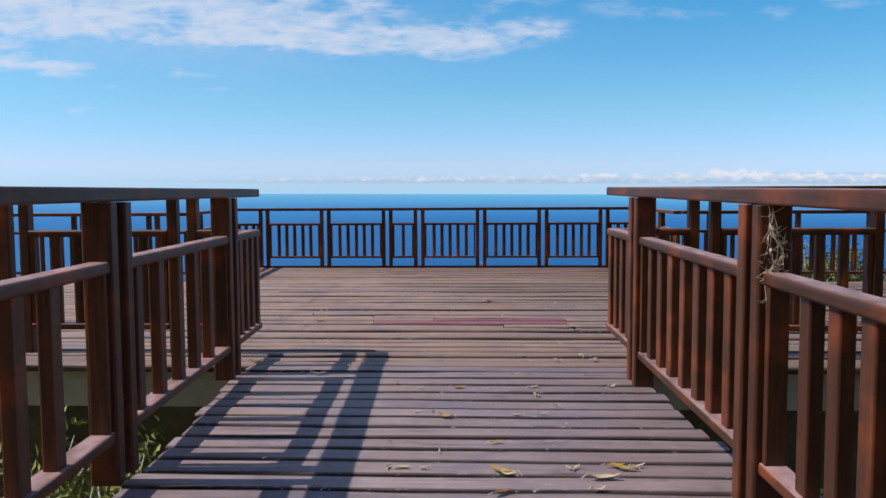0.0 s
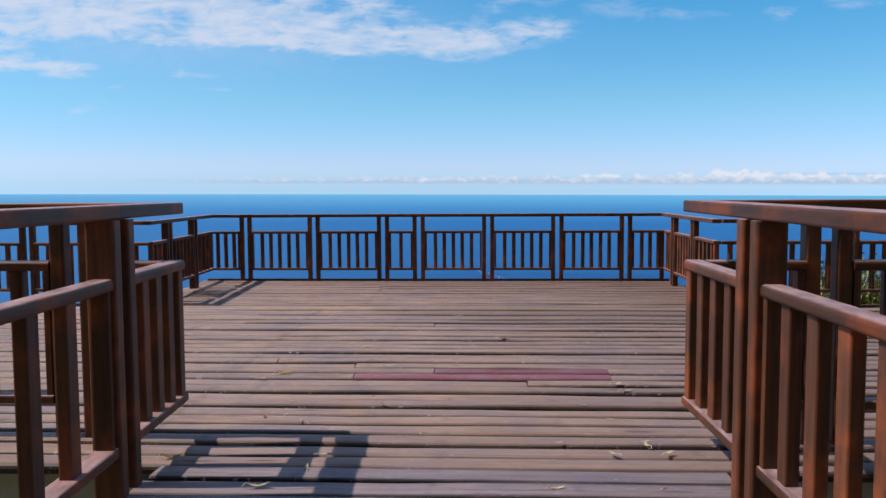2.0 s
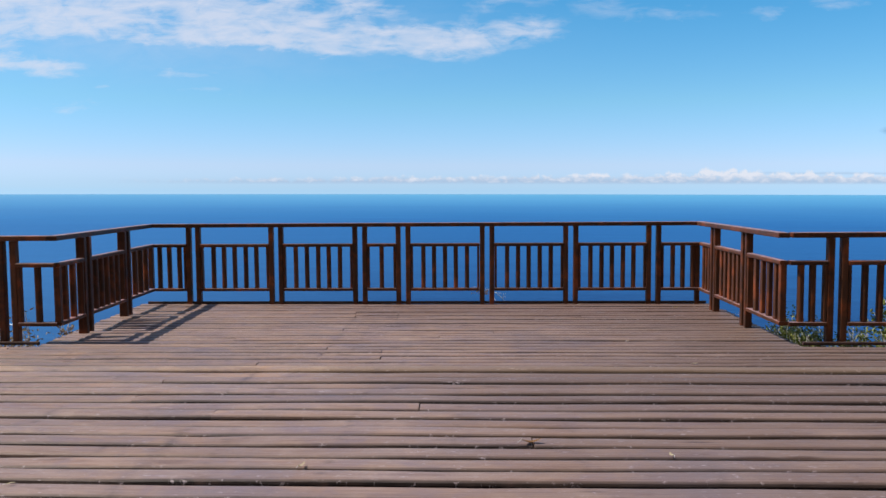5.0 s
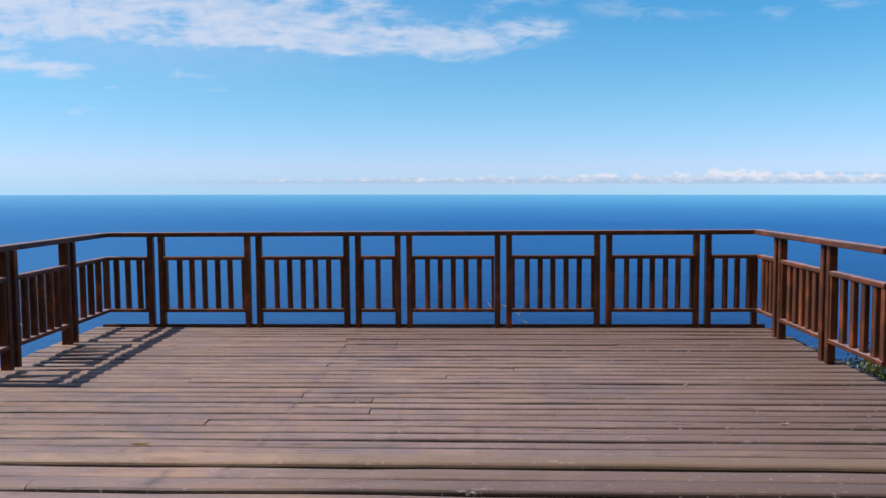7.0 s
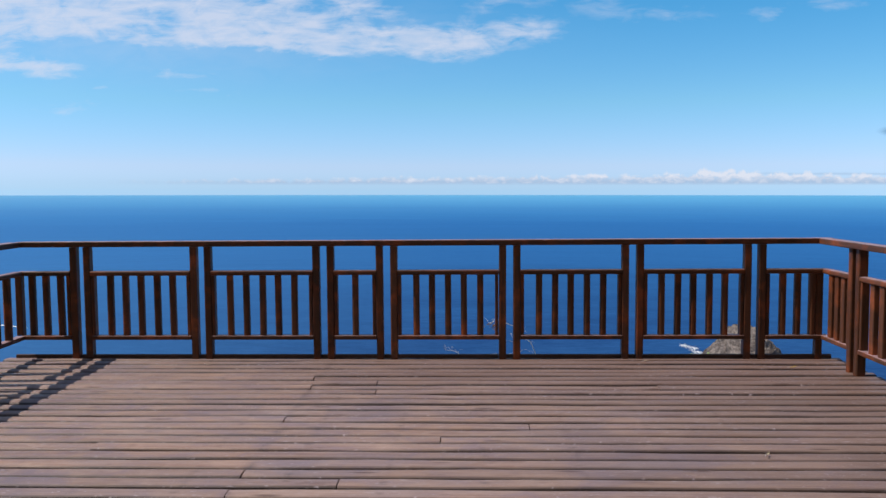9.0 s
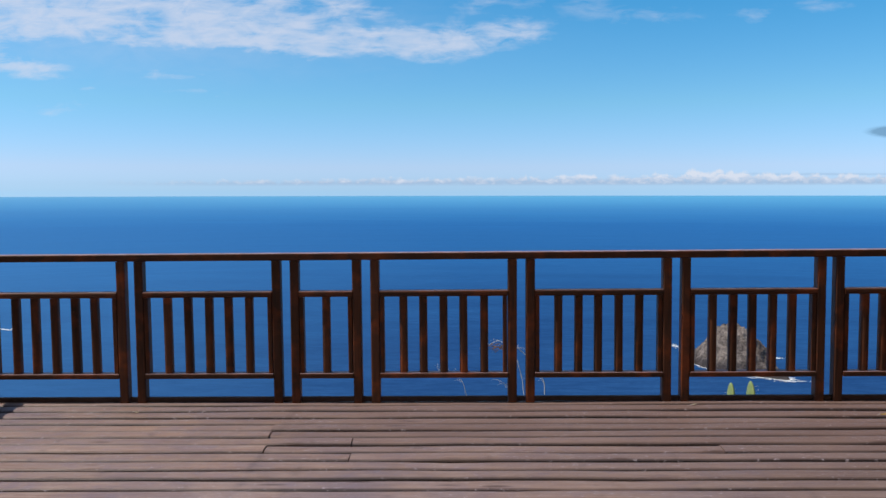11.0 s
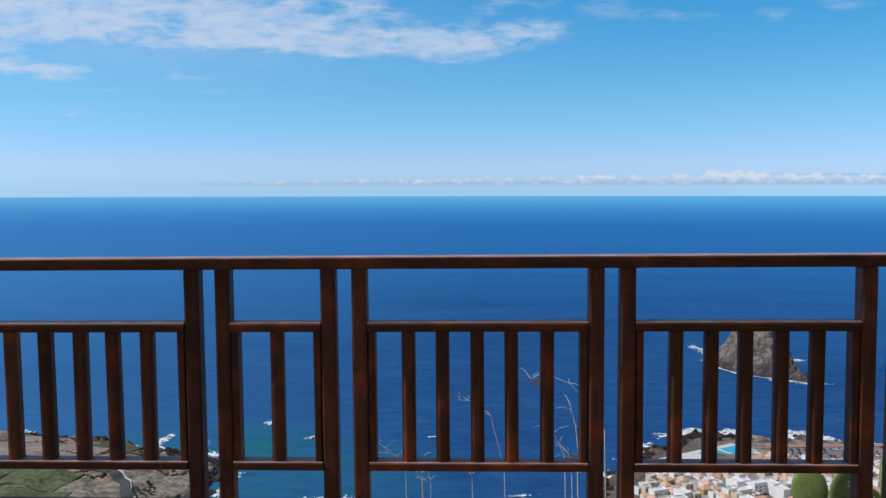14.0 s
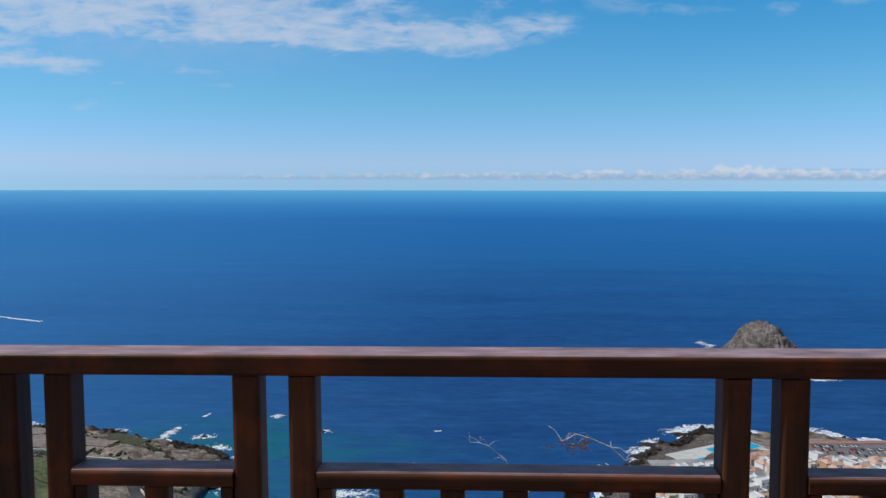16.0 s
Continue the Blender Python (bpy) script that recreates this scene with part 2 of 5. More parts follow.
    # boards turn darker brown, patchily, towards +x
    drab = n.math("MULTIPLY", n.ramp(n.math("ADD", n.math("MULTIPLY", spot.outputs[0], 0.1), n.math("MULTIPLY", n.math("SUBTRACT", warm, 0.5), 0.5)), ((0.26, 0.0), (0.58, 1.0))), 0.85)
    color = n.mix(drab, color, (dark[0] * 0.86, dark[1] * 0.9, dark[2] * 0.9, 1))
    # darker patch round the step between the decks
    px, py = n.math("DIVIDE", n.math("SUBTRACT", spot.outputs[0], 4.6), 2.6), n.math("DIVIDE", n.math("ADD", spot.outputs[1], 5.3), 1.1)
    step_patch = n.math("SUBTRACT", 1.0, n.math("ADD", n.math("ADD", n.math("MULTIPLY", px, px), n.math("MULTIPLY", py, py)), n.math("MULTIPLY", n.math("SUBTRACT", warm, 0.5), 2.0)), clamp=True)
    color = n.mix(n.math("MULTIPLY", step_patch, 0.8), color, (dark[0] * 0.78, dark[1] * 0.82, dark[2] * 0.84, 1))
    # and a darker strip along the front railing
    front = n.math("ADD", n.math("ADD", n.math("MULTIPLY", spot.outputs[1], 0.8), 1.3), n.math("MULTIPLY", n.math("SUBTRACT", wide, 0.5), 1.6), clamp=True)
    front_strip = n.math("MULTIPLY", front, n.ramp(n.math("MULTIPLY", spot.outputs[0], 0.2), ((0.0, 0.3), (0.6, 0.8))))
    color = n.mix(front_strip, color, (dark[0] * 0.95, dark[1] * 0.93, dark[2] * 0.93, 1))
    # board edges darkened in the colour for gap shade and grime
    edge = n.math("MULTIPLY", n.ramp(n.math("ABSOLUTE", sep.outputs[1]), ((0.045, 0.0), (0.0605, shade_grime))), n.math("ADD", 0.38, n.math("MULTIPLY", stain, 1.0)), clamp=True)
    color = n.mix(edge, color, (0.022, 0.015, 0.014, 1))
    knots = n.add("ShaderNodeTexVoronoi")
    n.put(n.scaled(co, (1.4, 9.0, 0.0), shift), knots.inputs["Vector"])
    knots.inputs["Scale"].default_value = 1.0
    color = n.mix(n.ramp(knots.outputs["Distance"], ((0.05, 0.75), (0.13, 0.0))), color, (dark[0] * 0.4, dark[1] * 0.36, dark[2] * 0.34, 1))
    ends = n.ramp(n.noise(n.scaled(co, (2.5, 9.0, 1.0), shift), 1.3, 4.0, 0.6), ((0.6, 0.0), (0.75, 0.7)))
    color = n.mix(ends, color, (dark[0] * 0.75, dark[1] * 0.72, dark[2] * 0.75, 1))
    chalk = n.math("MULTIPLY", n.ramp(n.noise(n.scaled(co, (26.0, 60.0, 20.0), shift), 1.0, 4.0, 0.7), ((0.61, 0.0), (0.68, 1.0))), n.ramp(stain, ((0.38, 0.1), (0.6, 0.8))))
    color = n.mix(chalk, color, (grey_blue[0] * 1.9, grey_blue[1] * 2.0, grey_blue[2] * 2.0, 1))
    tone = n.math("ADD", 0.87, n.math("MULTIPLY", rnd, 0.22))
    color = n.mix(1.0, color, n.combine(tone, tone, n.math("ADD", n.math("MULTIPLY", tone, 0.9), 0.1)), "MULTIPLY")
    height = n.math("ADD", grain, n.math("MULTIPLY", fine, 0.5))
    n.surface(color, n.math("ADD", rough - 0.1, n.math("MULTIPLY", wide, 0.25)), n.bump(height, 0.7, 0.004), 0.42)
    return m


def rail_material(name, along_z):
    """Stained and varnished wood, long grain, uneven gloss; upper faces are tinted paler for dust and sky sheen."""
    m, n = material(name)
    co = n.add("ShaderNodeTexCoord").outputs["Object"]
    rnd = n.add("ShaderNodeObjectInfo").outputs["Random"]
    shift = n.combine(n.math("MULTIPLY", rnd, 17.0), n.math("MULTIPLY", rnd, 23.0), n.math("MULTIPLY", rnd, 31.0))
    grain = n.noise(n.scaled(co, (30, 30, 2.2) if along_z else (2.2, 30, 30), shift), 1.6, 6.0, 0.6, 0.5)
    blot = n.noise(n.scaled(co, (3, 3, 3), shift), 1.5, 4.0, 0.6)
    color = n.mix(n.ramp(grain, ((0.22, 0.0), (0.8, 1.0))), (0.036, 0.024, 0.019, 1), (0.17, 0.056, 0.023, 1))
    color = n.mix(n.math("MULTIPLY", n.ramp(blot, ((0.5, 0.0), (0.75, 1.0))), 0.58), color, (0.47, 0.105, 0.029, 1))
    tone = n.math("ADD", 0.66, n.math("MULTIPLY", rnd, 0.62))
    color = n.mix(1.0, color, n.combine(tone, tone, tone), "MULTIPLY")
    up = n.add("ShaderNodeSeparateXYZ")
    n.put(n.add("ShaderNodeNewGeometry").outputs["Normal"], up.inputs[0])
    # dusty, faded tops, with a lilac sky sheen put into the colour
    worn = n.math("MULTIPLY", n.ramp(up.outputs[2], ((0.72, 0.0), (0.97, 1.0))), n.ramp(n.noise(n.scaled(co, (5, 14, 14), shift), 1.4, 5.0, 0.65), ((0.35, 0.25), (0.65, 0.8))))
    color = n.mix(worn, color, (0.54, 0.37, 0.4, 1))
    # chips and bare scratches in the varnish
    chip = n.ramp(n.noise(n.scaled(co, (14, 14, 5) if along_z else (5, 14, 14), shift), 2.0, 6.0, 0.7), ((0.7, 0.0), (0.74, 0.7)))
    color = n.mix(chip, color, (0.2, 0.12, 0.085, 1))
    rough = n.math("ADD", n.math("ADD", 0.42, n.math("MULTIPLY", blot, 0.2)), n.math("MULTIPLY", worn, 0.1))
    p = n.surface(color, rough, n.bump(grain, 0.25, 0.002), 0.32)
    p.inputs["Coat Weight"].default_value = 0.06
    p.inputs["Coat Roughness"].default_value = 0.24
    return m


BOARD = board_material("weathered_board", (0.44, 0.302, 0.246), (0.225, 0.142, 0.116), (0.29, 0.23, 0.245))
BOARD_TAN = board_material("tan_edge_board", (0.58, 0.4, 0.285), (0.34, 0.22, 0.155), (0.38, 0.29, 0.27), shade_grime=0.2)
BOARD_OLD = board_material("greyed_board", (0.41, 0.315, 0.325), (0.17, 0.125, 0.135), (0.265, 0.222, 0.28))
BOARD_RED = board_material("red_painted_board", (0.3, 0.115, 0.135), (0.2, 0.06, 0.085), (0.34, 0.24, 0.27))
WOOD_UP = rail_material("varnished_upright", True)
WOOD_LONG = rail_material("varnished_rail", False)


def plain_material(name, base, other, scale, rough=0.8, bump=0.3, dist=0.01, spec=0.3, detail=5.0):
    m, n = material(name)
    co = n.add("ShaderNodeTexCoord").outputs["Object"]
    a = n.noise(n.scaled(co, (scale, scale, scale)), 1.0, detail, 0.6)
    b = n.noise(n.scaled(co, (scale * 7, scale * 7, scale * 7)), 1.0, 4.0, 0.6)
    f = n.ramp(n.math("ADD", n.math("MULTIPLY", a, 0.7), n.math("MULTIPLY", b, 0.3)), ((0.36, 0.0), (0.64, 1.0)))
    n.surface(n.mix(f, (*base, 1), (*other, 1)), rough, n.bump(b, bump, dist), spec)
    return m


CONCRETE = plain_material("grey_concrete", (0.4, 0.4, 0.36), (0.55, 0.54, 0.49), 1.5)
DARK_WOOD = plain_material("dark_edge_board", (0.06, 0.035, 0.028), (0.12, 0.07, 0.058), 6.0, 0.6)


# ---- mesh helpers ----
def mesh_from(name, bm, mat, smooth=False):
    me = bpy.data.meshes.new(name)
    bm.normal_update()
    bm.to_mesh(me)
    bm.free()
    if mat is not None:
        me.materials.append(mat)
    if smooth:
        me.shade_smooth()
    return me


def part(name, me, parent, m=None, label=""):
    """One mesh object under a thing or under a part."""
    ob = new(name, me)
    ob.parent = parent
    if m is not None:
        ob.matrix_basis = m
    return tagged(ob, label)


def thing(name, m, label, category, group="", kind=""):
    ob = new(name)
    ob.empty_display_size = 0.1
    ob.matrix_basis = m
    return tagged(ob, label, category, group, kind)


MESHES = {}


def box(sx, sy, sz, mat, bevel=0.006, segments=2, ends=False):
    """A bar with its long edges eased (and its ends, if asked), origin in the middle of its bottom face; shared by size."""
    key = (round(sx, 4), round(sy, 4), round(sz, 4), mat.name, bevel, ends)
    if key not in MESHES:
        bm = bmesh.new()
        bmesh.ops.create_cube(bm, size=1.0)
        bmesh.ops.scale(bm, vec=(sx, sy, sz), verts=bm.verts)
        bmesh.ops.translate(bm, vec=(0, 0, sz / 2), verts=bm.verts)
        if bevel:
            long = max(sx, sy, sz)
            geom = [e for e in bm.edges if ends or e.calc_length() > long - 1e-6]
            bmesh.ops.bevel(bm, geom=geom, offset=bevel, segments=segments, profile=0.5, affect="EDGES")
        MESHES[key] = mesh_from("bar", bm, mat)
    return MESHES[key]


# ---- railings ----
POST_W, POST_D, POST_GAP = 0.061, 0.072, 0.061
SQUARE, ROUND = (0.066, 0.042, 0.006), (0.055, 0.060, 0.02)     # baluster: along the rail, across it, easing of its edges
PAIR = POST_W + POST_GAP / 2          # half of a pair's width


def railing(m, label, pairs, panels, ends, top=1.025, mid=0.769, low=0.206, group="deck railings", corners=(), stubs=(), deep=POST_D, over=0.019, baluster=ROUND):
    """A run of railing along its own x: pairs of posts, panels of balusters between, one handrail on top. Its front is at y = 0, its back at y = 0.072."""
    r = thing("railing", TILT @ m, label, "railing", group)
    yc = POST_D / 2
    part("handrail", box(ends[1] - ends[0], 0.108, 0.0475, WOOD_LONG, 0.008, 3, True), r, pose((ends[0] + ends[1]) / 2, yc + over, top - 0.0475))
    for s in pairs:
        for side in (-1, 1):
            part("post", box(POST_W, deep, top - 0.0495, WOOD_UP, 0.01, 3), r, pose(s + side * (POST_W + POST_GAP) / 2, yc + 0.004, 0, 0, random.uniform(-0.2, 0.2), random.uniform(-0.6, 0.6)))
    for a, b, count, stiles in panels:
        length, c = b - a, (a + b) / 2
        part("middle_rail", box(length, 0.076, 0.041, WOOD_LONG, 0.013, 4), r, pose(c, yc, mid - 0.041))
        part("bottom_rail", box(length, 0.076, 0.036, WOOD_LONG, 0.008, 2), r, pose(c, yc, low - 0.036))
        height = mid - 0.041 - low - 0.002
        lo, hi = a + 0.02 * ("a" in stiles), b - 0.02 * ("b" in stiles)
        for x in (count if isinstance(count, tuple) else [lo + (hi - lo) * (i + 1) / (count + 1) for i in range(count)]):
            lean = random.uniform(-0.25, 0.25)
            part("baluster", box(baluster[0], baluster[1], height, WOOD_UP, baluster[2], 4 if baluster is ROUND else 2), r, pose(x + random.uniform(-0.003, 0.003), yc, low + 0.001, 0, lean, random.uniform(-1.5, 1.5)))
        for s in ((a + 0.017,) if "a" in stiles else ()) + ((b - 0.017,) if "b" in stiles else ()):
            part("stile", box(0.028, 0.06, height, WOOD_UP, 0.004), r, pose(s, yc, low + 0.001))
    for s in corners:
        part("corner_baluster", box(0.058, 0.058, mid - 0.041 - low - 0.002, WOOD_UP, 0.006), r, pose(s, yc, low + 0.001))
    for s in stubs:
        part("foot", box(0.058, 0.058, low - 0.038, WOOD_UP, 0.006), r, pose(s, yc, 0.0))
    return r


def spans(pairs, count):
    """Panels between neighbouring pairs of posts."""
    return [(a + PAIR + 0.001, b - PAIR - 0.001, count if isinstance(count, int) else count[i], "ab") for i, (a, b) in enumerate(zip(pairs, pairs[1:]))]


XL, XR, YW = -0.765, 6.14, -2.65     # the front bay of the lower deck: its two front corners, and where it widens
SLANT = 3.2                           # the bay's shaded side runs in a little towards the land
XLW = XL - YW * math.tan(radians(SLANT))
BROWN = "red-brown varnished wooden railing with square balusters"
# front of the lower deck
front = [-0.228, 0.825, 1.887, 2.434, 3.484, 4.527, 5.552]
railing(pose(0, 0, 0), BROWN + " above the sea", front,
        spans(front, (5, 5, 1, 5, 5, 5)) + [(XL, front[0] - PAIR, (-0.665, -0.538, -0.412), "b"), (front[-1] + PAIR, XR + 0.02, 3, "a")], (XL - 0.03, XR + 0.06), corners=(XL - 0.012, XR - 0.05), stubs=(XR - 0.05,))
# sides of the bay
railing(pose(XLW + 0.036, YW, 0, 0, 0, 90 + SLANT), BROWN + ", shaded side of the bay", [0.65, 1.76],
        [(0.0, 0.65 - PAIR, 2, "b"), (0.65 + PAIR, 1.76 - PAIR, 5, "ab"), (1.76 + PAIR, 2.645, 3, "a")], (-0.04, 2.645), corners=(0.03,), deep=0.09)
railing(pose(XR + 0.036, YW, 0, 0, 0, 90), BROWN + ", sunlit side of the bay", [1.0, 2.09],
        [(0.0, 1.0 - PAIR, 4, "b"), (1.0 + PAIR, 2.09 - PAIR, 5, "ab"), (2.09 + PAIR, 2.645, 3, "a")], (-0.04, 2.645), corners=(0.03,), baluster=SQUARE)
# wings, running out to both sides
wing_l = [-4.255, -3.195, -2.135, -1.075]
railing(pose(0, YW - 0.036, 0), BROWN + " beside the bay", wing_l, spans(wing_l, 5) + [(wing_l[-1] + PAIR, XLW, 1, "a")], (-4.5, XLW - 0.015))
wing_r = [6.615, 7.67, 8.73, 9.79, 10.85]
railing(pose(0, YW - 0.036, 0), BROWN + " in front of bushes", wing_r, spans(wing_r, 5) + [(XR + 0.046, wing_r[0] - PAIR, 2, "b")], (XR + 0.06, 10.95))

# upper deck: rails along its near edge and along both sides of the walkway
WXL, WXR, YN = 2.118, 4.245, -9.02
HI = dict(top=1.325 - UP, mid=1.085 - UP, low=0.525 - UP)


def walkway_side(x, label, back, nearest, count, turn, fall=0.0, over=0.02):
    """Side of the walkway: its post pairs lie that far back from the deck's edge; nearest: the balusters of its last two long panels."""
    p = [-d for d in reversed(back)]
    panels = spans(p, count)
    panels = panels[:-2] + [(*panel[:2], at, "ab") for panel, at in zip(panels[-2:], nearest)]
    railing(pose(x, YN, UP, 0, -fall, 90 + turn), label, p, panels + [(p[-1] + PAIR, 0.035, 3, "a")], (-7.2, 0.05), corners=(0.004,), deep=0.098, over=over, baluster=SQUARE, **HI)


walkway_side(WXL + 0.036, BROWN + " along walkway", (0.62, 2.12, 3.6, 4.9, 6.3), ((-3.39, -3.18, -2.97, -2.765, -2.557), (-1.91, -1.675, -1.435, -1.21, -0.985)), 5, 3.0)
walkway_side(WXR + 0.036, BROWN + ", sunlit, along walkway", (0.71, 2.31, 3.9, 5.4, 6.8), ((-3.66, -3.49, -3.32, -3.14, -2.97, -2.81, -2.65), (-2.04, -1.86, -1.68, -1.495, -1.31, -1.125, -0.95)), 6, 1.6, 0.35, -0.012)
near_l = [-4.5, -3.46, -2.42, -1.38, -0.34, 0.68, 1.70]
railing(pose(0, YN - 0.036, UP), BROWN + " on deck edge", near_l, spans(near_l, 5) + [(near_l[-1] + PAIR, WXL - 0.04, 1, "a")], (-4.6, WXL - 0.058), **HI)
near_r = [4.76, 5.80, 6.84, 7.88, 8.92, 9.96]
railing(pose(0, YN - 0.036, UP), BROWN + " on deck edge", near_r, spans(near_r, 5) + [(WXR + 0.041, near_r[0] - PAIR, 2, "b")], (WXR + 0.06, 10.1), **HI)


# ---- sea, island, land ----
def sea_material():
    m, n = material("sea_water")
    co = n.add("ShaderNodeTexCoord").outputs["Object"]
    sep = n.add("ShaderNodeSeparateXYZ")
    n.put(co, sep.inputs[0])
    x, y, z = sep.outputs
    big = n.noise(n.scaled(co, (0.0012, 0.004, 1)), 1.0, 5.0, 0.6)
    ripple = n.noise(n.scaled(co, (0.02, 0.06, 1)), 1.0, 6.0, 0.65)
    small = n.noise(n.scaled(co, (0.12, 0.3, 1)), 1.0, 4.0, 0.65)
    color = n.mix(n.ramp(big, ((0.35, 0.0), (0.65, 1.0))), (0.018, 0.072, 0.207, 1), (0.024, 0.092, 0.243, 1))
    # dark swell streaks and bright ripple glints, painted into the colour
    swell = n.noise(n.scaled(co, (0.011, 0.03, 1)), 1.0, 7.0, 0.72, 0.8)
    color = n.mix(n.ramp(swell, ((0.4, 0.32), (0.62, 0.0))), color, (0.008, 0.045, 0.16, 1))
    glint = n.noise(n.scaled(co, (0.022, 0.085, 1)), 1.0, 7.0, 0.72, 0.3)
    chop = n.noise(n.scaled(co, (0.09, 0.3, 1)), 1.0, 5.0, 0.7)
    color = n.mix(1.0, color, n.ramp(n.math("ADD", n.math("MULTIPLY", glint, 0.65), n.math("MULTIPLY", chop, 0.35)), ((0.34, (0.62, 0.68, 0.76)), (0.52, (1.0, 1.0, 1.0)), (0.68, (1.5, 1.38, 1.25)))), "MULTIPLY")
    # far sea paler and greener in long bands, painting in haze and mirrored sky
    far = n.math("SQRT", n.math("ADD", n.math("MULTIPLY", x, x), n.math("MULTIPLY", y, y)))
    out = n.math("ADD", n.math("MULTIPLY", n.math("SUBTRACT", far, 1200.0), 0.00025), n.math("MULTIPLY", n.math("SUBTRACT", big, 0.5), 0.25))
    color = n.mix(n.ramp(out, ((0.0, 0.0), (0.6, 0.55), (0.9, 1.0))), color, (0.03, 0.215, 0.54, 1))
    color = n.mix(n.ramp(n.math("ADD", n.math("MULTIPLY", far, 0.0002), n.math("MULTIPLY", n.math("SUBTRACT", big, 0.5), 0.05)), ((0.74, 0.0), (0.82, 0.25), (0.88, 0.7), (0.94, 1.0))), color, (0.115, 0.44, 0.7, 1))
    # glare on the sun's side, lightened into the water's colour
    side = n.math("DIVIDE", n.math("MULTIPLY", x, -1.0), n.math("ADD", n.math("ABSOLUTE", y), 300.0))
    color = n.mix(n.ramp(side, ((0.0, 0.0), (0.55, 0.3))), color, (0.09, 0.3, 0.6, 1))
    # shoals off the shore between the headland and the town
    mottle = n.ramp(n.noise(n.scaled(co, (0.018, 0.05, 1), (3.0, 8.0, 0.0)), 1.0, 6.0, 0.68, 0.7), ((0.38, 0.15), (0.6, 1.0)))
    patch = n.noise(n.scaled(co, (0.008, 0.012, 1)), 1.0, 6.0, 0.62, 0.8)
    for sx, sy, rx, ry, deep in ((-150.0, 700.0, 200.0, 130.0, 0.4), (-205.0, 700.0, 165.0, 170.0, 0.85), (-290.0, 815.0, 130.0, 75.0, 0.8), (-225.0, 700.0, 60.0, 120.0, 0.9), (40.0, 570.0, 230.0, 65.0, 0.9)):
        du = n.math("POWER", n.math("DIVIDE", n.math("SUBTRACT", x, sx), rx), 2.0)
        dv = n.math("POWER", n.math("DIVIDE", n.math("SUBTRACT", y, sy), ry), 2.0)
        shoal = n.math("MULTIPLY", n.math("SUBTRACT", 1.2, n.math("ADD", du, dv), clamp=True), n.ramp(patch, ((0.36, 0.0), (0.6, 1.0))))
        color = n.mix(n.math("MULTIPLY", n.math("MULTIPLY", shoal, mottle), deep * 0.62), color, (0.018, 0.145, 0.16, 1))
    reef = n.noise(n.scaled(co, (0.03, 0.04, 1)), 1.0, 6.0, 0.7, 0.6)
    near = n.math("SUBTRACT", 1.0, n.math("MULTIPLY", n.math("ABSOLUTE", n.math("SUBTRACT", y, 690.0)), 0.006), clamp=True)
    color = n.mix(n.math("MULTIPLY", near, n.ramp(reef, ((0.55, 0.0), (0.68, 0.55)))), color, (0.006, 0.05, 0.07, 1))
    height = n.math("ADD", ripple, n.math("MULTIPLY", small, 0.35))
    relief = n.bump(height, 0.8, 1.2)
    n.put(n.ramp(n.math("MULTIPLY", y, 0.0002), ((0.12, 0.7), (0.5, 0.03))), relief.node.inputs["Strength"])
    body = n.add("ShaderNodeBsdfDiffuse")
    n.put(color, body.inputs["Color"])
    n.put(relief, body.inputs["Normal"])
    gloss = n.add("ShaderNodeBsdfGlossy")
    gloss.inputs["Roughness"].default_value = 0.3
    n.put(relief, gloss.inputs["Normal"])
    blend = n.add("ShaderNodeMixShader")
    n.put(n.ramp(n.math("MULTIPLY", far, 0.0002), ((0.3, 0.02), (0.78, 0.06), (0.975, 0.3))), blend.inputs[0])     # flat glances far out mirror more sky
    n.tree.links.new(body.outputs[0], blend.inputs[1])
    n.tree.links.new(gloss.outputs[0], blend.inputs[2])
    n.tree.links.new(blend.outputs[0], n.add("ShaderNodeOutputMaterial").inputs[0])
    return m


def sea_level(r):
    """Flat near the coast; the far rim lifts towards the eye's horizon."""
    t = min(max((r - 2600) / (4900 - 2600), 0), 1)
    return SEA + (-SEA - 20.5) * t * t * (3 - 2 * t) if t < 1 else -20.5


def build_sea():
    bm = bmesh.new()
    radii = [60, 300, 500, 800, 1200, 1700, 2200, 2600] + [2600 + 2300 * i / 24 for i in range(1, 25)]
    rings = []
    for r in radii:
        rings.append([bm.verts.new((r * math.sin(a), r * math.cos(a), sea_level(r))) for a in [2 * math.pi * i / 128 for i in range(128)]])
    for a, b in zip(rings, rings[1:]):
        for i in range(128):
            bm.faces.new((a[i], a[(i + 1) % 128], b[(i + 1) % 128], b[i]))
    bmesh.ops.recalc_face_normals(bm, faces=bm.faces)
    for f in bm.faces:
        if f.normal.z < 0:
            f.normal_flip()
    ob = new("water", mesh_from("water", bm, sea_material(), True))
    tagged(ob, "deep blue open sea with small ripples", "sea", kind="structure")


build_sea()


def smooth(a, b, x):
    t = min(max((x - a) / (b - a), 0), 1)
    return t * t * (3 - 2 * t)


COAST = ((-1400, 800), (-520, 795), (-470, 812), (-424, 800), (-405, 808), (-382, 794), (-340, 781), (-303, 766), (-274, 752), (-250, 741), (-235, 726), (-229, 672), (-222, 620), (-205, 565), (-80, 545), (55, 560),
         (100, 640), (112, 676), (122, 706), (140, 728), (158, 760), (170, 784), (193, 796), (219, 828), (254, 832), (285, 820), (336, 830), (375, 806), (430, 792), (500, 784), (1400, 760))


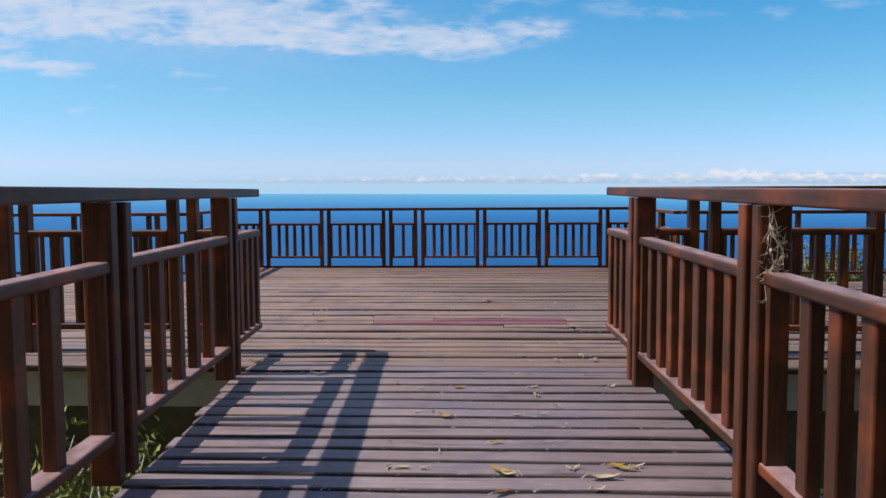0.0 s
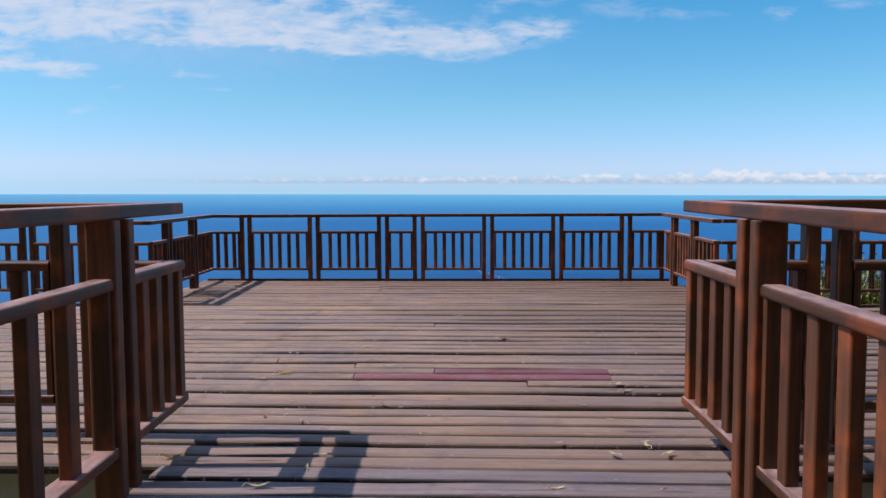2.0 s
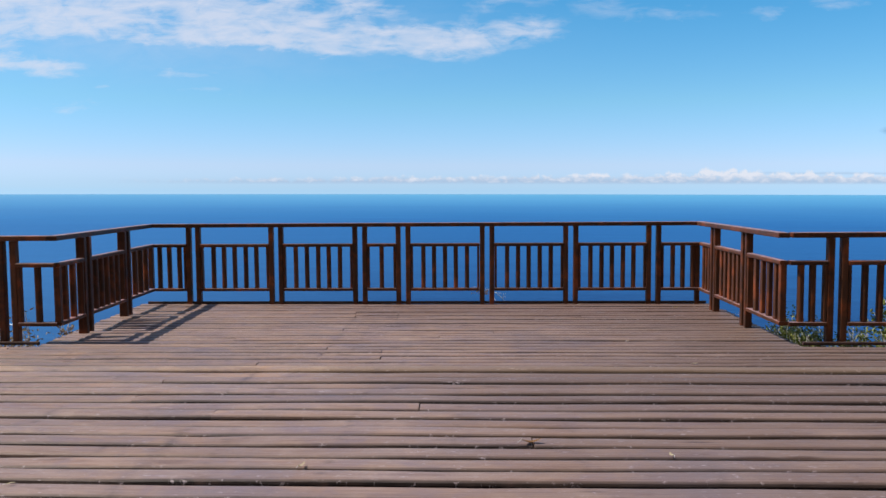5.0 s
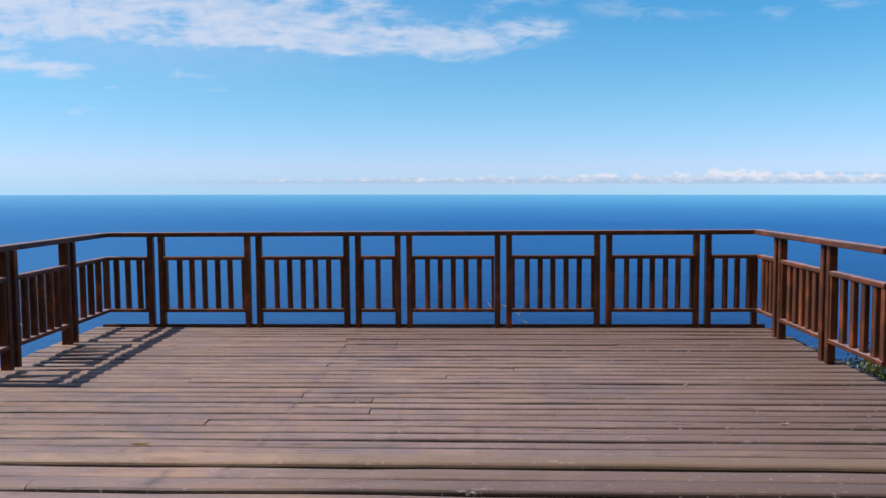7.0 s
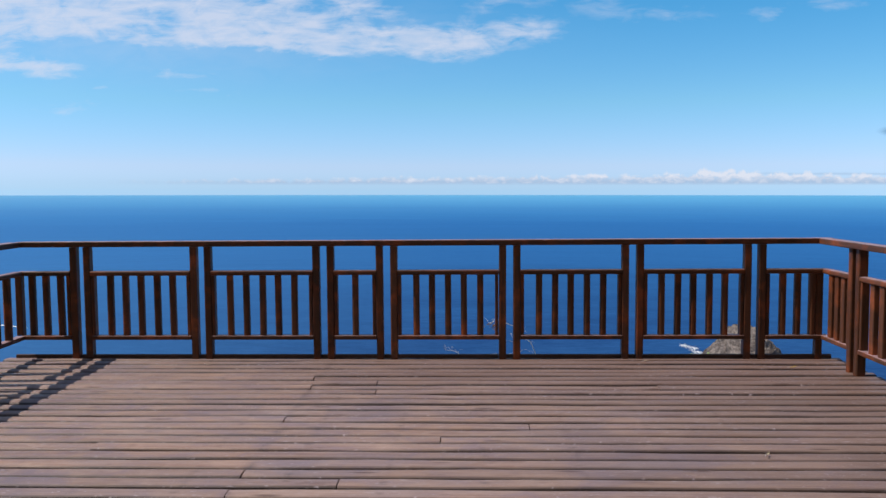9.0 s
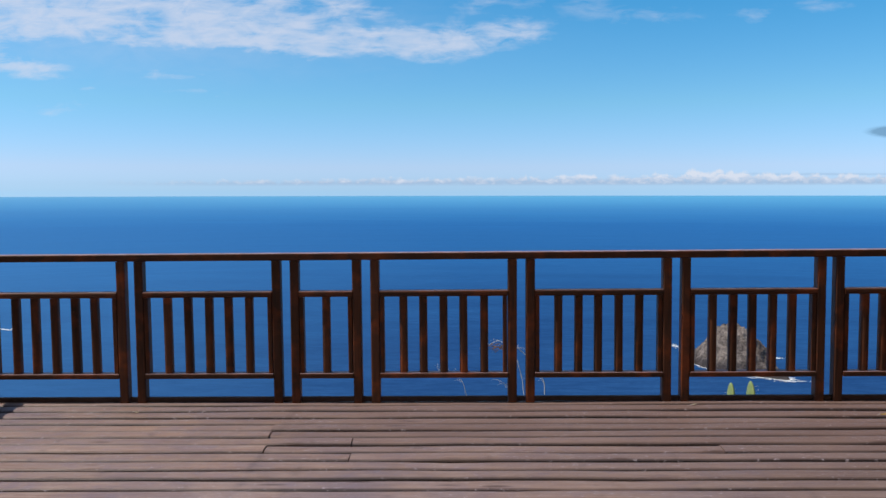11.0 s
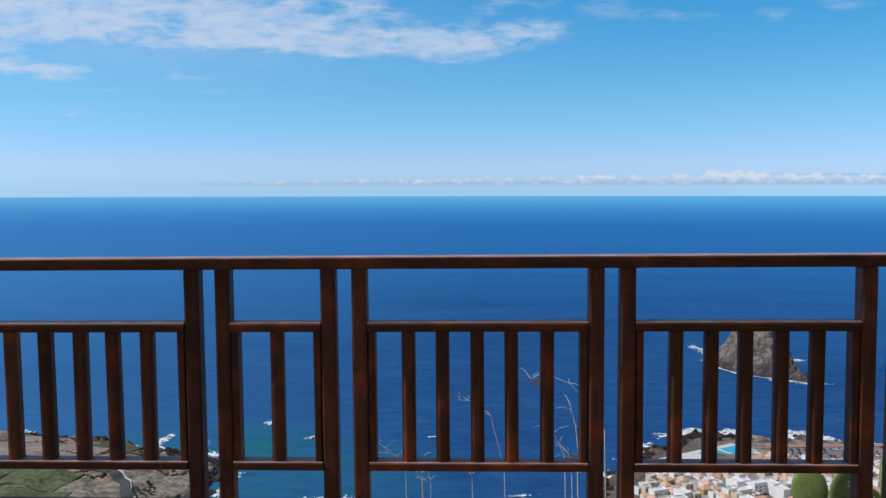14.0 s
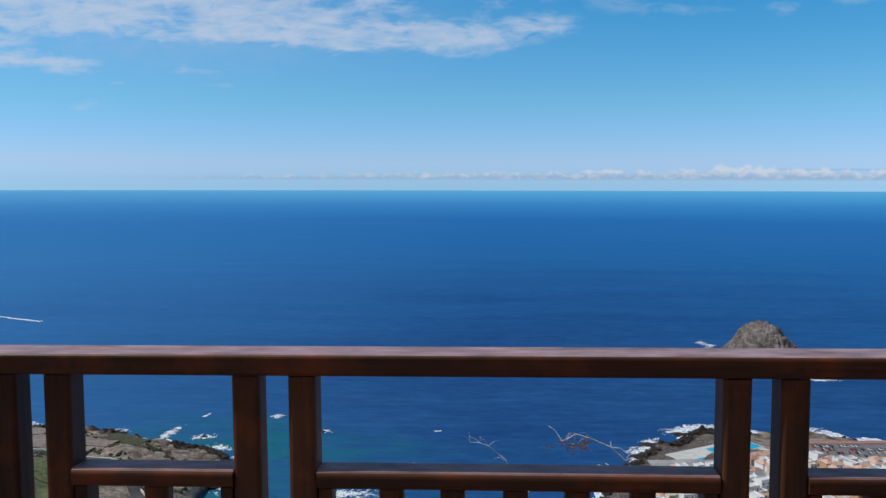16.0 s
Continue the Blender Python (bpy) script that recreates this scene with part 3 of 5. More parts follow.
def shore(x):
    """How far the land reaches out at x, in metres ahead of the deck."""
    ragged = 7 * noise.noise((x * 0.05, 0.3, 0)) + 5 * noise.noise((x * 0.14, 4.3, 0))
    for (x0, y0), (x1, y1) in zip(COAST, COAST[1:]):
        if x0 <= x <= x1:
            return y0 + (y1 - y0) * (x - x0) / (x1 - x0) + ragged
    return 780 + ragged


def ground_height(x, y):
    s = shore(x)
    inland = s - y
    low = SEA + 4.5 * smooth(-2, 10, inland) + 5 * smooth(15, 60, inland) + 6 * smooth(40, 160, inland) - 12 * smooth(2, 20, -inland)
    if x < -200:
        rise = smooth(25, 90, inland) * (9 + 8 * noise.noise((x * 0.012, y * 0.016, 2))) * (1 - smooth(-300, -250, x))
        step = rise / 4.0
        low += 4.0 * (math.floor(step) + smooth(0.4, 0.6, step - math.floor(step)))       # terraces
        low += smooth(-8, 6, inland) * (1 - smooth(30, 75, inland)) * (3.2 * noise.noise((x * 0.09, y * 0.09, 7)) + 2.2 * noise.noise((x * 0.25, y * 0.25, 3)))
    elif x > 60:
        low += smooth(-8, 6, inland) * (1 - smooth(12, 34, inland)) * (3.5 * noise.noise((x * 0.1, y * 0.1, 7)) + 2.4 * noise.noise((x * 0.27, y * 0.27, 3)))
    low += smooth(5, 30, inland) * 1.6 * noise.noise((x * 0.05, y * 0.05, 7))
    hill = -1.0 - 0.62 * max(y - 1.3, 0) + 0.12 * noise.noise((x * 0.4, y * 0.4, 1))
    if y < -9:
        hill += 0.03 * (-9 - y)
    if y < -18:
        hill += 1.5 * (-18 - y) * (1 + 0.1 * noise.noise((x * 0.05, y * 0.05, 3)))     # unseen steep slope, added to block sky light from behind the deck
    return max(hill, low)


def ground_material():
    m, n = material("hillside_soil")
    co = n.add("ShaderNodeTexCoord").outputs["Object"]
    a = n.noise(n.scaled(co, (0.016, 0.03, 0.03)), 1.0, 6.0, 0.62, 0.4)
    b = n.noise(n.scaled(co, (0.11, 0.11, 0.11)), 1.0, 6.0, 0.65)
    c = n.noise(n.scaled(co, (2.0, 2.0, 2.0)), 1.0, 5.0, 0.65)
    color = n.mix(n.ramp(b, ((0.35, 0.0), (0.65, 1.0))), (0.19, 0.15, 0.115, 1), (0.52, 0.415, 0.32, 1))
    color = n.mix(n.ramp(a, ((0.57, 0.0), (0.67, 0.6))), color, (0.075, 0.085, 0.042, 1))
    color = n.mix(n.math("MULTIPLY", n.ramp(c, ((0.45, 0.0), (0.7, 1.0))), 0.35), color, (0.05, 0.045, 0.03, 1))
    d = n.noise(n.scaled(co, (0.3, 0.4, 0.5)), 1.0, 6.0, 0.7, 0.5)
    color = n.mix(n.ramp(d, ((0.42, 0.6), (0.55, 0.0))), color, (0.045, 0.04, 0.032, 1))
    sep = n.add("ShaderNodeSeparateXYZ")
    n.put(co, sep.inputs[0])
    wet = n.math("ADD", n.math("MULTIPLY", n.math("SUBTRACT", sep.outputs[2], SEA + 4.6), 0.16), n.math("SUBTRACT", n.math("MULTIPLY", b, 1.6), 0.3))
    bare = n.mix(n.ramp(c, ((0.4, 0.0), (0.65, 1.0))), (0.04, 0.032, 0.03, 1), (0.15, 0.118, 0.1, 1))
    color = n.mix(n.ramp(wet, ((0.35, 0.0), (0.75, 1.0))), bare, color)
    lava = n.math("MULTIPLY", n.ramp(n.math("ADD", n.math("MULTIPLY", sep.outputs[0], 0.002), n.math("MULTIPLY", n.math("SUBTRACT", b, 0.5), 0.1)), ((0.1, 0.0), (0.16, 0.85), (0.42, 0.85), (0.55, 0.0))), n.ramp(n.math("MULTIPLY", sep.outputs[1], 0.001), ((0.5, 0.0), (0.6, 1.0))))
    color = n.mix(lava, color, n.mix(n.ramp(d, ((0.38, 0.0), (0.62, 1.0))), (0.035, 0.029, 0.027, 1), (0.17, 0.135, 0.115, 1)))     # lava rock by the town
    unseen_slope = n.math("ADD", n.math("MULTIPLY", n.math("SUBTRACT", sep.outputs[2], 1.5), 0.4), n.math("SUBTRACT", b, 0.5), clamp=True)
    color = n.mix(unseen_slope, color, n.mix(n.ramp(c, ((0.4, 0.0), (0.65, 1.0))), (0.035, 0.05, 0.022, 1), (0.1, 0.125, 0.055, 1)))     # scrub green on the unseen slope, toned for the light it bounces
    n.surface(color, 0.9, n.bump(n.math("ADD", b, c), 0.8, 1.0), 0.2)
    return m


def build_ground():
    xs = [-1400, -1000, -760, -640] + [-540 + 9 * i for i in range(6)] + [-490 + 4 * i for i in range(72)] + [-195 + 12 * i for i in range(22)] + [75 + 4.5 * i for i in range(85)] + [470 + 14 * i for i in range(9)] + [600, 680, 800, 1000, 1400]
    ys = [-120, -60, -30, -18, -14, -11, -9, -7.5, -6, -5, -4, -3, -2, -1, 0, 1, 2, 4, 7, 12, 20, 35, 60, 100, 160, 240, 330, 420, 500, 560] + [585 + 4 * i for i in range(70)]
    xs = sorted(xs + [-12, -9, -6.5, -5, -2.5, 0.5, 1.5, 2.5, 3.5, 4.5, 5.5, 8.0, 9.0, 10.5, 12, 14])
    bm = bmesh.new()
    grid = [[bm.verts.new((x, y, ground_height(x, y))) for x in xs] for y in ys]
    for r0, r1 in zip(grid, grid[1:]):
        for i in range(len(xs) - 1):
            bm.faces.new((r0[i], r0[i + 1], r1[i + 1], r1[i]))
    ob = new("ground", mesh_from("ground", bm, ground_material(), True))
    tagged(ob, "dry brown and green hillside falling to the coast", "ground", kind="structure")


build_ground()


def rock_material(name, a, b, scale, washed=0.0):
    m, n = material(name)
    co = n.add("ShaderNodeTexCoord").outputs["Object"]
    f = n.noise(n.scaled(co, (scale, scale, scale)), 1.0, 7.0, 0.65, 0.5)
    g = n.noise(n.scaled(co, (scale * 5, scale * 5, scale * 7)), 1.0, 7.0, 0.75)
    color = n.mix(n.ramp(f, ((0.36, 0.0), (0.62, 1.0))), (*a, 1), (*b, 1))
    color = n.mix(n.math("MULTIPLY", n.ramp(g, ((0.42, 0.0), (0.62, 1.0))), 0.72), color, (0.035, 0.028, 0.024, 1))
    if washed:
        high = n.add("ShaderNodeSeparateXYZ")
        n.put(co, high.inputs[0])
        wet = n.math("ADD", n.math("DIVIDE", high.outputs[2], washed), n.math("SUBTRACT", n.math("MULTIPLY", f, 2.4), 1.2))
        color = n.mix(n.ramp(wet, ((0.3, 0.8), (1.0, 0.0))), color, (0.06, 0.05, 0.052, 1))     # dark wave-washed foot
    n.surface(color, 0.9, n.bump(g, 1.0, 4.0), 0.2)
    return m


ROCK = rock_material("island_rock", (0.16, 0.13, 0.115), (0.46, 0.375, 0.315), 0.045, 24.0)


def build_island():
    """A steep dome, long towards the shore, with a low spit at its near end."""
    bm = bmesh.new()
    nr, na = 60, 150
    rings, outline = [], [None] * na
    for j in range(nr + 1):
        k = 1 - j / nr
        ring = []
        for i in range(na):
            a = 2 * math.pi * i / na
            c, d = math.cos(a), math.sin(a)
            foot = 1 + 0.13 * noise.noise((c * 1.5, d * 1.5, 5)) + 0.07 * noise.noise((c * 5, d * 5, 1))
            spit = max(0, c) ** 14 * 0.30
            outline[i] = (73 * (foot + spit) * c, 38 * foot * d)
            x, y = 73 * (foot + spit) * k * c, 38 * foot * k * d
            rr = k * (1 + 1.2 * spit)
            lee = -0.53 * x / 73 - 0.85 * y / 38
            z = 55 * max(0.0, 1 - min(rr, 1.0) ** 2.1) ** 0.9 * (1 - 0.5 * smooth(0.1, 0.95, lee)) + 4 * smooth(1.0, 0.93, k)
            fade = smooth(0.0, 0.12, 1 - k)
            z += fade * (5 * noise.noise((x * 0.03, y * 0.03, 3)) + 4 * noise.noise((x * 0.07, y * 0.07, z * 0.1)) + 2.6 * noise.noise((x * 0.16, y * 0.16, z * 0.2)) + 2.2 * noise.noise((x * 0.35, y * 0.35, z * 0.3)))
            z += fade * (5.5 * (0.5 - abs(noise.noise((x * 0.045, y * 0.06, 9)))) + 3.5 * (0.4 - abs(noise.noise((x * 0.12, y * 0.13, 4)))) + 1.5 * (0.4 - abs(noise.noise((x * 0.3, y * 0.3, 2)))))
            z -= 4 * (j == 0)
            ring.append(bm.verts.new((x, y, z)))
        rings.append(ring)
    for a, b in zip(rings, rings[1:]):
        for i in range(na):
            bm.faces.new((a[i], a[(i + 1) % na], b[(i + 1) % na], b[i]))
    bmesh.ops.remove_doubles(bm, verts=rings[-1], dist=0.01)
    ob = new("rock_island", mesh_from("rock_island", bm, ROCK))
    ob.matrix_basis = pose(394, 1158, SEA, 0, 0, -58)
    tagged(ob, "bare brown volcanic rock island ringed with surf", "island")
    return [ob.matrix_basis @ Vector((x, y, 0)) for x, y in outline]


ISLAND_EDGE = build_island()


# ---- surf, headland, town ----
def foam_material():
    m, n = material("sea_foam")
    co = n.add("ShaderNodeTexCoord").outputs["Object"]
    f = n.noise(n.scaled(co, (0.25, 0.25, 0.25)), 1.0, 5.0, 0.65)
    n.surface(n.mix(n.ramp(f, ((0.4, 0.0), (0.6, 1.0))), (0.82, 0.88, 0.9, 1), (0.97, 0.97, 0.97, 1)), 0.8, None, 0.2)
    return m


FOAM = foam_material()


def lacy(x, y, seed):
    return 0.55 * noise.noise((x * 0.11, y * 0.16, seed)) + 0.75 * noise.noise((x * 0.3, y * 0.4, seed + 4)) + 0.55 * noise.noise((x * 0.8, y * 1.0, seed + 9))


def foam_cells(name, label, cells):
    """White water as a torn sheet of small cells lying on the sea."""
    bm = bmesh.new()
    for i, (x, y, s, z) in enumerate(cells):
        z += 0.35 * (i * 0.618 % 1.0)
        j = [0.35 * s * noise.noise((x * 1.7, y * 1.9, c)) for c in (1.5, 3.5, 5.5, 7.5)]
        bm.faces.new([bm.verts.new((x + a * s * 0.62 + j[k], y + b * s * 0.62 + j[3 - k], z)) for k, (a, b) in enumerate(((-1, -1), (1, -1), (1, 1), (-1, 1)))])
    ob = new(name, mesh_from(name, bm, FOAM))
    ob.matrix_basis = pose(0, 0, SEA)
    tagged(ob, label, "surf", kind="stuff")


def spot_cells(spots, seed, s=0.7):
    """Cells round each spot (x, y, half length, half width, turn)."""
    out = []
    for x0, y0, rx, ry, turn in spots:
        c, d = math.cos(radians(turn)), math.sin(radians(turn))
        for i in range(int(-rx * 1.4 / s), int(rx * 1.4 / s) + 1):
            for k in range(int(-ry * 1.4 / s), int(ry * 1.4 / s) + 1):
                u, v = i * s, k * s
                x, y = x0 + u * c - v * d, y0 + u * d + v * c
                if lacy(x, y, seed) > 0.9 * math.hypot(u / rx, v / ry) - 0.5:
                    out.append((x, y, s, 0.35))
    return out


def shore_cells(x0, x1, seed, reach, fewer, s=0.95):
    """Cells along the coast, in bursts."""
    out, x = [], x0
    while x < x1:
        edge = shore(x)
        burst = reach * (0.08 + max(0, noise.noise((x * 0.035, seed, 2)) + 0.25)) * 1.15 - fewer
        k = -8.0
        while k < burst:
            y = edge + k
            if lacy(x, y, seed) > 0.75 * k / max(burst, 1) - 0.7:
                out.append((x, y, s, 0.5))
            k += s
        x += s
    return out


def ring_cells(edge, seed, s=1.0):
    """Cells along the water line of the island, in bursts."""
    out = []
    for p, q in zip(edge, edge[1:] + edge[:1]):
        away = Vector((q.y - p.y, p.x - q.x)).normalized()
        for i in range(max(1, int((q - p).length / s))):
            at = p.lerp(q, i * s / max((q - p).length, s))
            burst = 3.0 + 16 * max(0, noise.noise((at.x * 0.03, at.y * 0.03, seed)) + 0.12)
            k = -5.0
            while k < burst:
                x, y = at.x + away.x * k, at.y + away.y * k
                if lacy(x, y, seed) > 0.7 * k / burst - 0.35:
                    out.append((x, y, s, 0.4))
                k += s
    return out


foam_cells("surf", "white surf breaking round the rock island", ring_cells(ISLAND_EDGE, 1) + spot_cells([(355, 1322, 9, 16, -10), (362, 1300, 10, 14, 0), (360, 1266, 10, 22, 10), (356, 1236, 8, 14, 0), (480, 1222, 14, 12, 30), (444, 1070, 22, 5, 0), (400, 1090, 12, 4, -20)], 1))
foam_cells("surf", "white surf along the brown headland", shore_cells(-520, -226, 2, 13, 4) + spot_cells([(-480, 822, 14, 6, 5), (-371, 804, 14, 7, 0), (-316, 797, 6, 24, -10), (-277, 789, 13, 9, 20), (-250, 756, 14, 8, -20), (-222, 732, 9, 8, 0),
                                                                                                             (-213, 698, 7, 10, 0), (-215, 655, 6, 14, 0), (-314, 815, 6, 4, 0)], 2))
foam_cells("surf", "white surf breaking below the town", shore_cells(95, 440, 3, 34, -1.5) + spot_cells([(116, 712, 8, 14, 20), (168, 800, 14, 6, 40), (205, 838, 22, 10, 30), (232, 852, 22, 10, 8), (256, 842, 12, 5, 0), (336, 848, 22, 9, 0), (108, 680, 10, 16, 10), (150, 765, 10, 18, -30), (104, 645, 12, 14, 0)], 3))
foam_cells("surf", "white water over shoals in the bay", spot_cells([(-221, 866, 8, 8, 0), (-162, 814, 12, 6, 10), (-42, 821, 10, 2, 20), (-110, 645, 26, 10, 0), (-60, 720, 5, 3, 0), (40, 660, 12, 3, 10), (-300, 865, 8, 3, 70)], 4))


def rocks_at_sea():
    rng = random.Random(7)
    for x, y, r in ((-243, 732, 7), (-233, 716, 6), (-228, 690, 7), (-226, 655, 8), (-162, 813, 3), (-277, 789, 3), (-371, 804, 3), (106, 664, 7), (114, 695, 7), (126, 716, 6), (150, 752, 6), (164, 786, 6), (205, 822, 6), (238, 838, 5)):
        bm = bmesh.new()
        bmesh.ops.create_icosphere(bm, subdivisions=3, radius=1.0)
        ox = rng.uniform(0, 50)
        for v in bm.verts:
            k = 1 + 0.5 * noise.noise((v.co.x * 1.4 + ox, v.co.y * 1.4, v.co.z * 1.4)) + 0.25 * noise.noise((v.co.x * 4 + ox, v.co.y * 4, v.co.z * 4))
            v.co = Vector((v.co.x * r * k * 1.3, v.co.y * r * k, v.co.z * r * 0.42 * k))
        ob = new("sea_rock", mesh_from("sea_rock", bm, DARK_ROCK))
        ob.matrix_basis = pose(x, y, SEA)
        tagged(ob, "dark wave-washed volcanic rock at the shore", "rock", "shore rocks")


DARK_ROCK = rock_material("dark_rock", (0.05, 0.042, 0.038), (0.13, 0.105, 0.09), 0.2)
rocks_at_sea()


def ribbon(name, points, width, lift, mat, label, category):
    """A strip laid over the ground along points."""
    bm = bmesh.new()
    fine = []
    for (x0, y0), (x1, y1) in zip(points, points[1:]):
        fine += [(x0 + (x1 - x0) * i / 8, y0 + (y1 - y0) * i / 8) for i in range(8)]
    fine.append(points[-1])
    rows = []
    for i, (x, y) in enumerate(fine):
        a, b = fine[max(i - 1, 0)], fine[min(i + 1, len(fine) - 1)]
        d = Vector((b[0] - a[0], b[1] - a[1], 0)).normalized()
        side = Vector((-d.y, d.x, 0)) * width / 2
        z = max(ground_height(x + s * side.x, y + s * side.y) for s in (-1.3, -0.6, 0, 0.6, 1.3)) + lift
        rows.append([bm.verts.new((x + s * side.x, y + s * side.y, z + h)) for s, h in ((-1, -3), (-1, 0), (1, 0), (1, -3))])
    for r0, r1 in zip(rows, rows[1:]):
        for i in range(3):
            bm.faces.new((r0[i], r0[i + 1], r1[i + 1], r1[i]))
    bmesh.ops.recalc_face_normals(bm, faces=bm.faces)
    ob = new(name, mesh_from(name, bm, mat))
    return tagged(ob, label, category, kind="structure")


ASPHALT = plain_material("asphalt", (0.05, 0.05, 0.052), (0.085, 0.085, 0.085), 0.1, 0.85)
PALE = plain_material("pale_wall", (0.5, 0.47, 0.42), (0.65, 0.62, 0.56), 0.2, 0.85)
FIELD = plain_material("green_field", (0.045, 0.06, 0.026), (0.18, 0.19, 0.085), 0.22, 0.95, 0.8, 1.0)
BUSH = plain_material("far_bush", (0.03, 0.036, 0.018), (0.11, 0.105, 0.055), 0.5, 0.95)
TERRACE = plain_material("tilled_terrace", (0.18, 0.145, 0.12), (0.36, 0.29, 0.24), 0.16, 0.95, 0.8, 1.0)
ROAD = [(-545, 668), (-470, 661), (-415, 657), (-347, 653), (-318, 650), (-298, 644), (-280, 628), (-270, 606), (-257, 588), (-240, 568)]
SOIL = plain_material("purple_grey_soil", (0.16, 0.125, 0.11), (0.34, 0.27, 0.23), 0.2, 0.95, 0.8, 1.0)
STONE = plain_material("dry_stone_wall", (0.06, 0.05, 0.046), (0.13, 0.11, 0.1), 0.6, 0.95)
ribbon("road", ROAD, 8, 0.6, ASPHALT, "grey coast road round the headland", "road")
ribbon("road_wall", [(x + 2, y + 5.5) for x, y in ROAD], 1.5, 1.3, PALE, "pale parapet wall along the coast road", "wall")
ribbon("field", [(-500, 622), (-420, 620), (-360, 618), (-318, 612)], 42, 0.5, FIELD, "green plots below the coast road", "field")
ribbon("terrace", [(-500, 716), (-430, 713), (-370, 711), (-330, 702)], 18, 0.5, SOIL, "bare purple-grey tilled terrace near the sea", "field")
ribbon("terrace", [(-500, 684), (-430, 681), (-370, 679), (-340, 674)], 24, 0.5, TERRACE, "dry brown terrace beside the coast road", "field")
ribbon("terrace", [(-500, 742), (-440, 740), (-395, 738)], 18, 0.5, TERRACE, "pale dry terrace above the sea", "field")
ribbon("field", [(-430, 580), (-370, 578), (-305, 576)], 30, 0.5, FIELD, "green scrubby plots beside the coast road", "field")
ribbon("field", [(-356, 745), (-335, 735), (-312, 724)], 20, 0.7, BUSH, "dark green scrub on the headland", "field")
ribbon("track", [(-352, 762), (-356, 740), (-357, 716), (-356, 698)], 4, 0.8, PALE, "pale dirt track across the headland", "track")
for pts in (((-500, 729), (-430, 727), (-360, 724)), ((-500, 756), (-440, 754), (-385, 752)), ((-352, 722), (-320, 712), (-296, 698)), ((-386, 752), (-384, 727)), ((-440, 740), (-438, 716)), ((-420, 600), (-418, 640)), ((-372, 598), (-370, 638)), ((-500, 699), (-430, 697), (-350, 694)), ((-460, 700), (-458, 672)), ((-400, 696), (-398, 668))):
    ribbon("terrace_wall", pts, 1.3, 1.2, STONE, "dark dry-stone retaining wall between terraces", "wall")


def scrub(name, label, spots, mat, seed, size, squash):
    """Many low clumps or boulders lying on the far land, in one sheet."""
    rng = random.Random(seed)
    bm = bmesh.new()
    for x, y in spots:
        r, z, t = size * rng.uniform(0.5, 1.4), ground_height(x, y), rng.uniform(0, 6.283)
        top = bm.verts.new((x + rng.uniform(-0.3, 0.3) * r, y + rng.uniform(-0.3, 0.3) * r, max(z, SEA) + r * squash * rng.uniform(0.8, 1.2)))
        low, mid = [], []
        for k in range(6):
            a, q = t + k * 1.0472, rng.uniform(0.75, 1.25) * r
            low.append(bm.verts.new((x + q * math.cos(a), y + q * math.sin(a), max(z, SEA) - 1.0)))
            mid.append(bm.verts.new((x + 0.72 * q * math.cos(a + 0.3), y + 0.72 * q * math.sin(a + 0.3), max(z, SEA) + r * squash * rng.uniform(0.4, 0.8))))
        for k in range(6):
            bm.faces.new((low[k], low[(k + 1) % 6], mid[(k + 1) % 6], mid[k]))
            bm.faces.new((mid[k], mid[(k + 1) % 6], top))
    tagged(new(name, mesh_from(name, bm, mat)), label, name.replace("_", " "), kind="stuff")


def land_spots(x0, x1, inland0, inland1, count, seed, patchy):
    """Spots on land between two distances from the water line, thicker in patches."""
    rng, out = random.Random(seed), []
    while len(out) < count:
        x = rng.uniform(x0, x1)
        y = shore(x) - rng.uniform(inland0, inland1)
        if noise.noise((x * 0.03, y * 0.03, seed)) + 0.5 * noise.noise((x * 0.1, y * 0.1, seed)) > patchy:
            out.append((x, y))
    return out


scrub("scrub", "low dark green scrub scattered over the dry headland", land_spots(-500, -232, 12, 150, 900, 11, 0.08), BUSH, 12, 1.7, 0.8)
scrub("shore_boulders", "dark jagged boulders along the headland", land_spots(-300, -226, -7, 9, 260, 13, -0.2) + land_spots(-500, -300, -5, 5, 200, 14, 0.0), DARK_ROCK, 15, 2.6, 0.8)
scrub("shore_boulders", "dark jagged lava boulders below the town", land_spots(96, 260, -7, 22, 420, 16, -0.1) + land_spots(260, 440, -5, 6, 160, 17, -0.1), DARK_ROCK, 18, 2.4, 0.8)


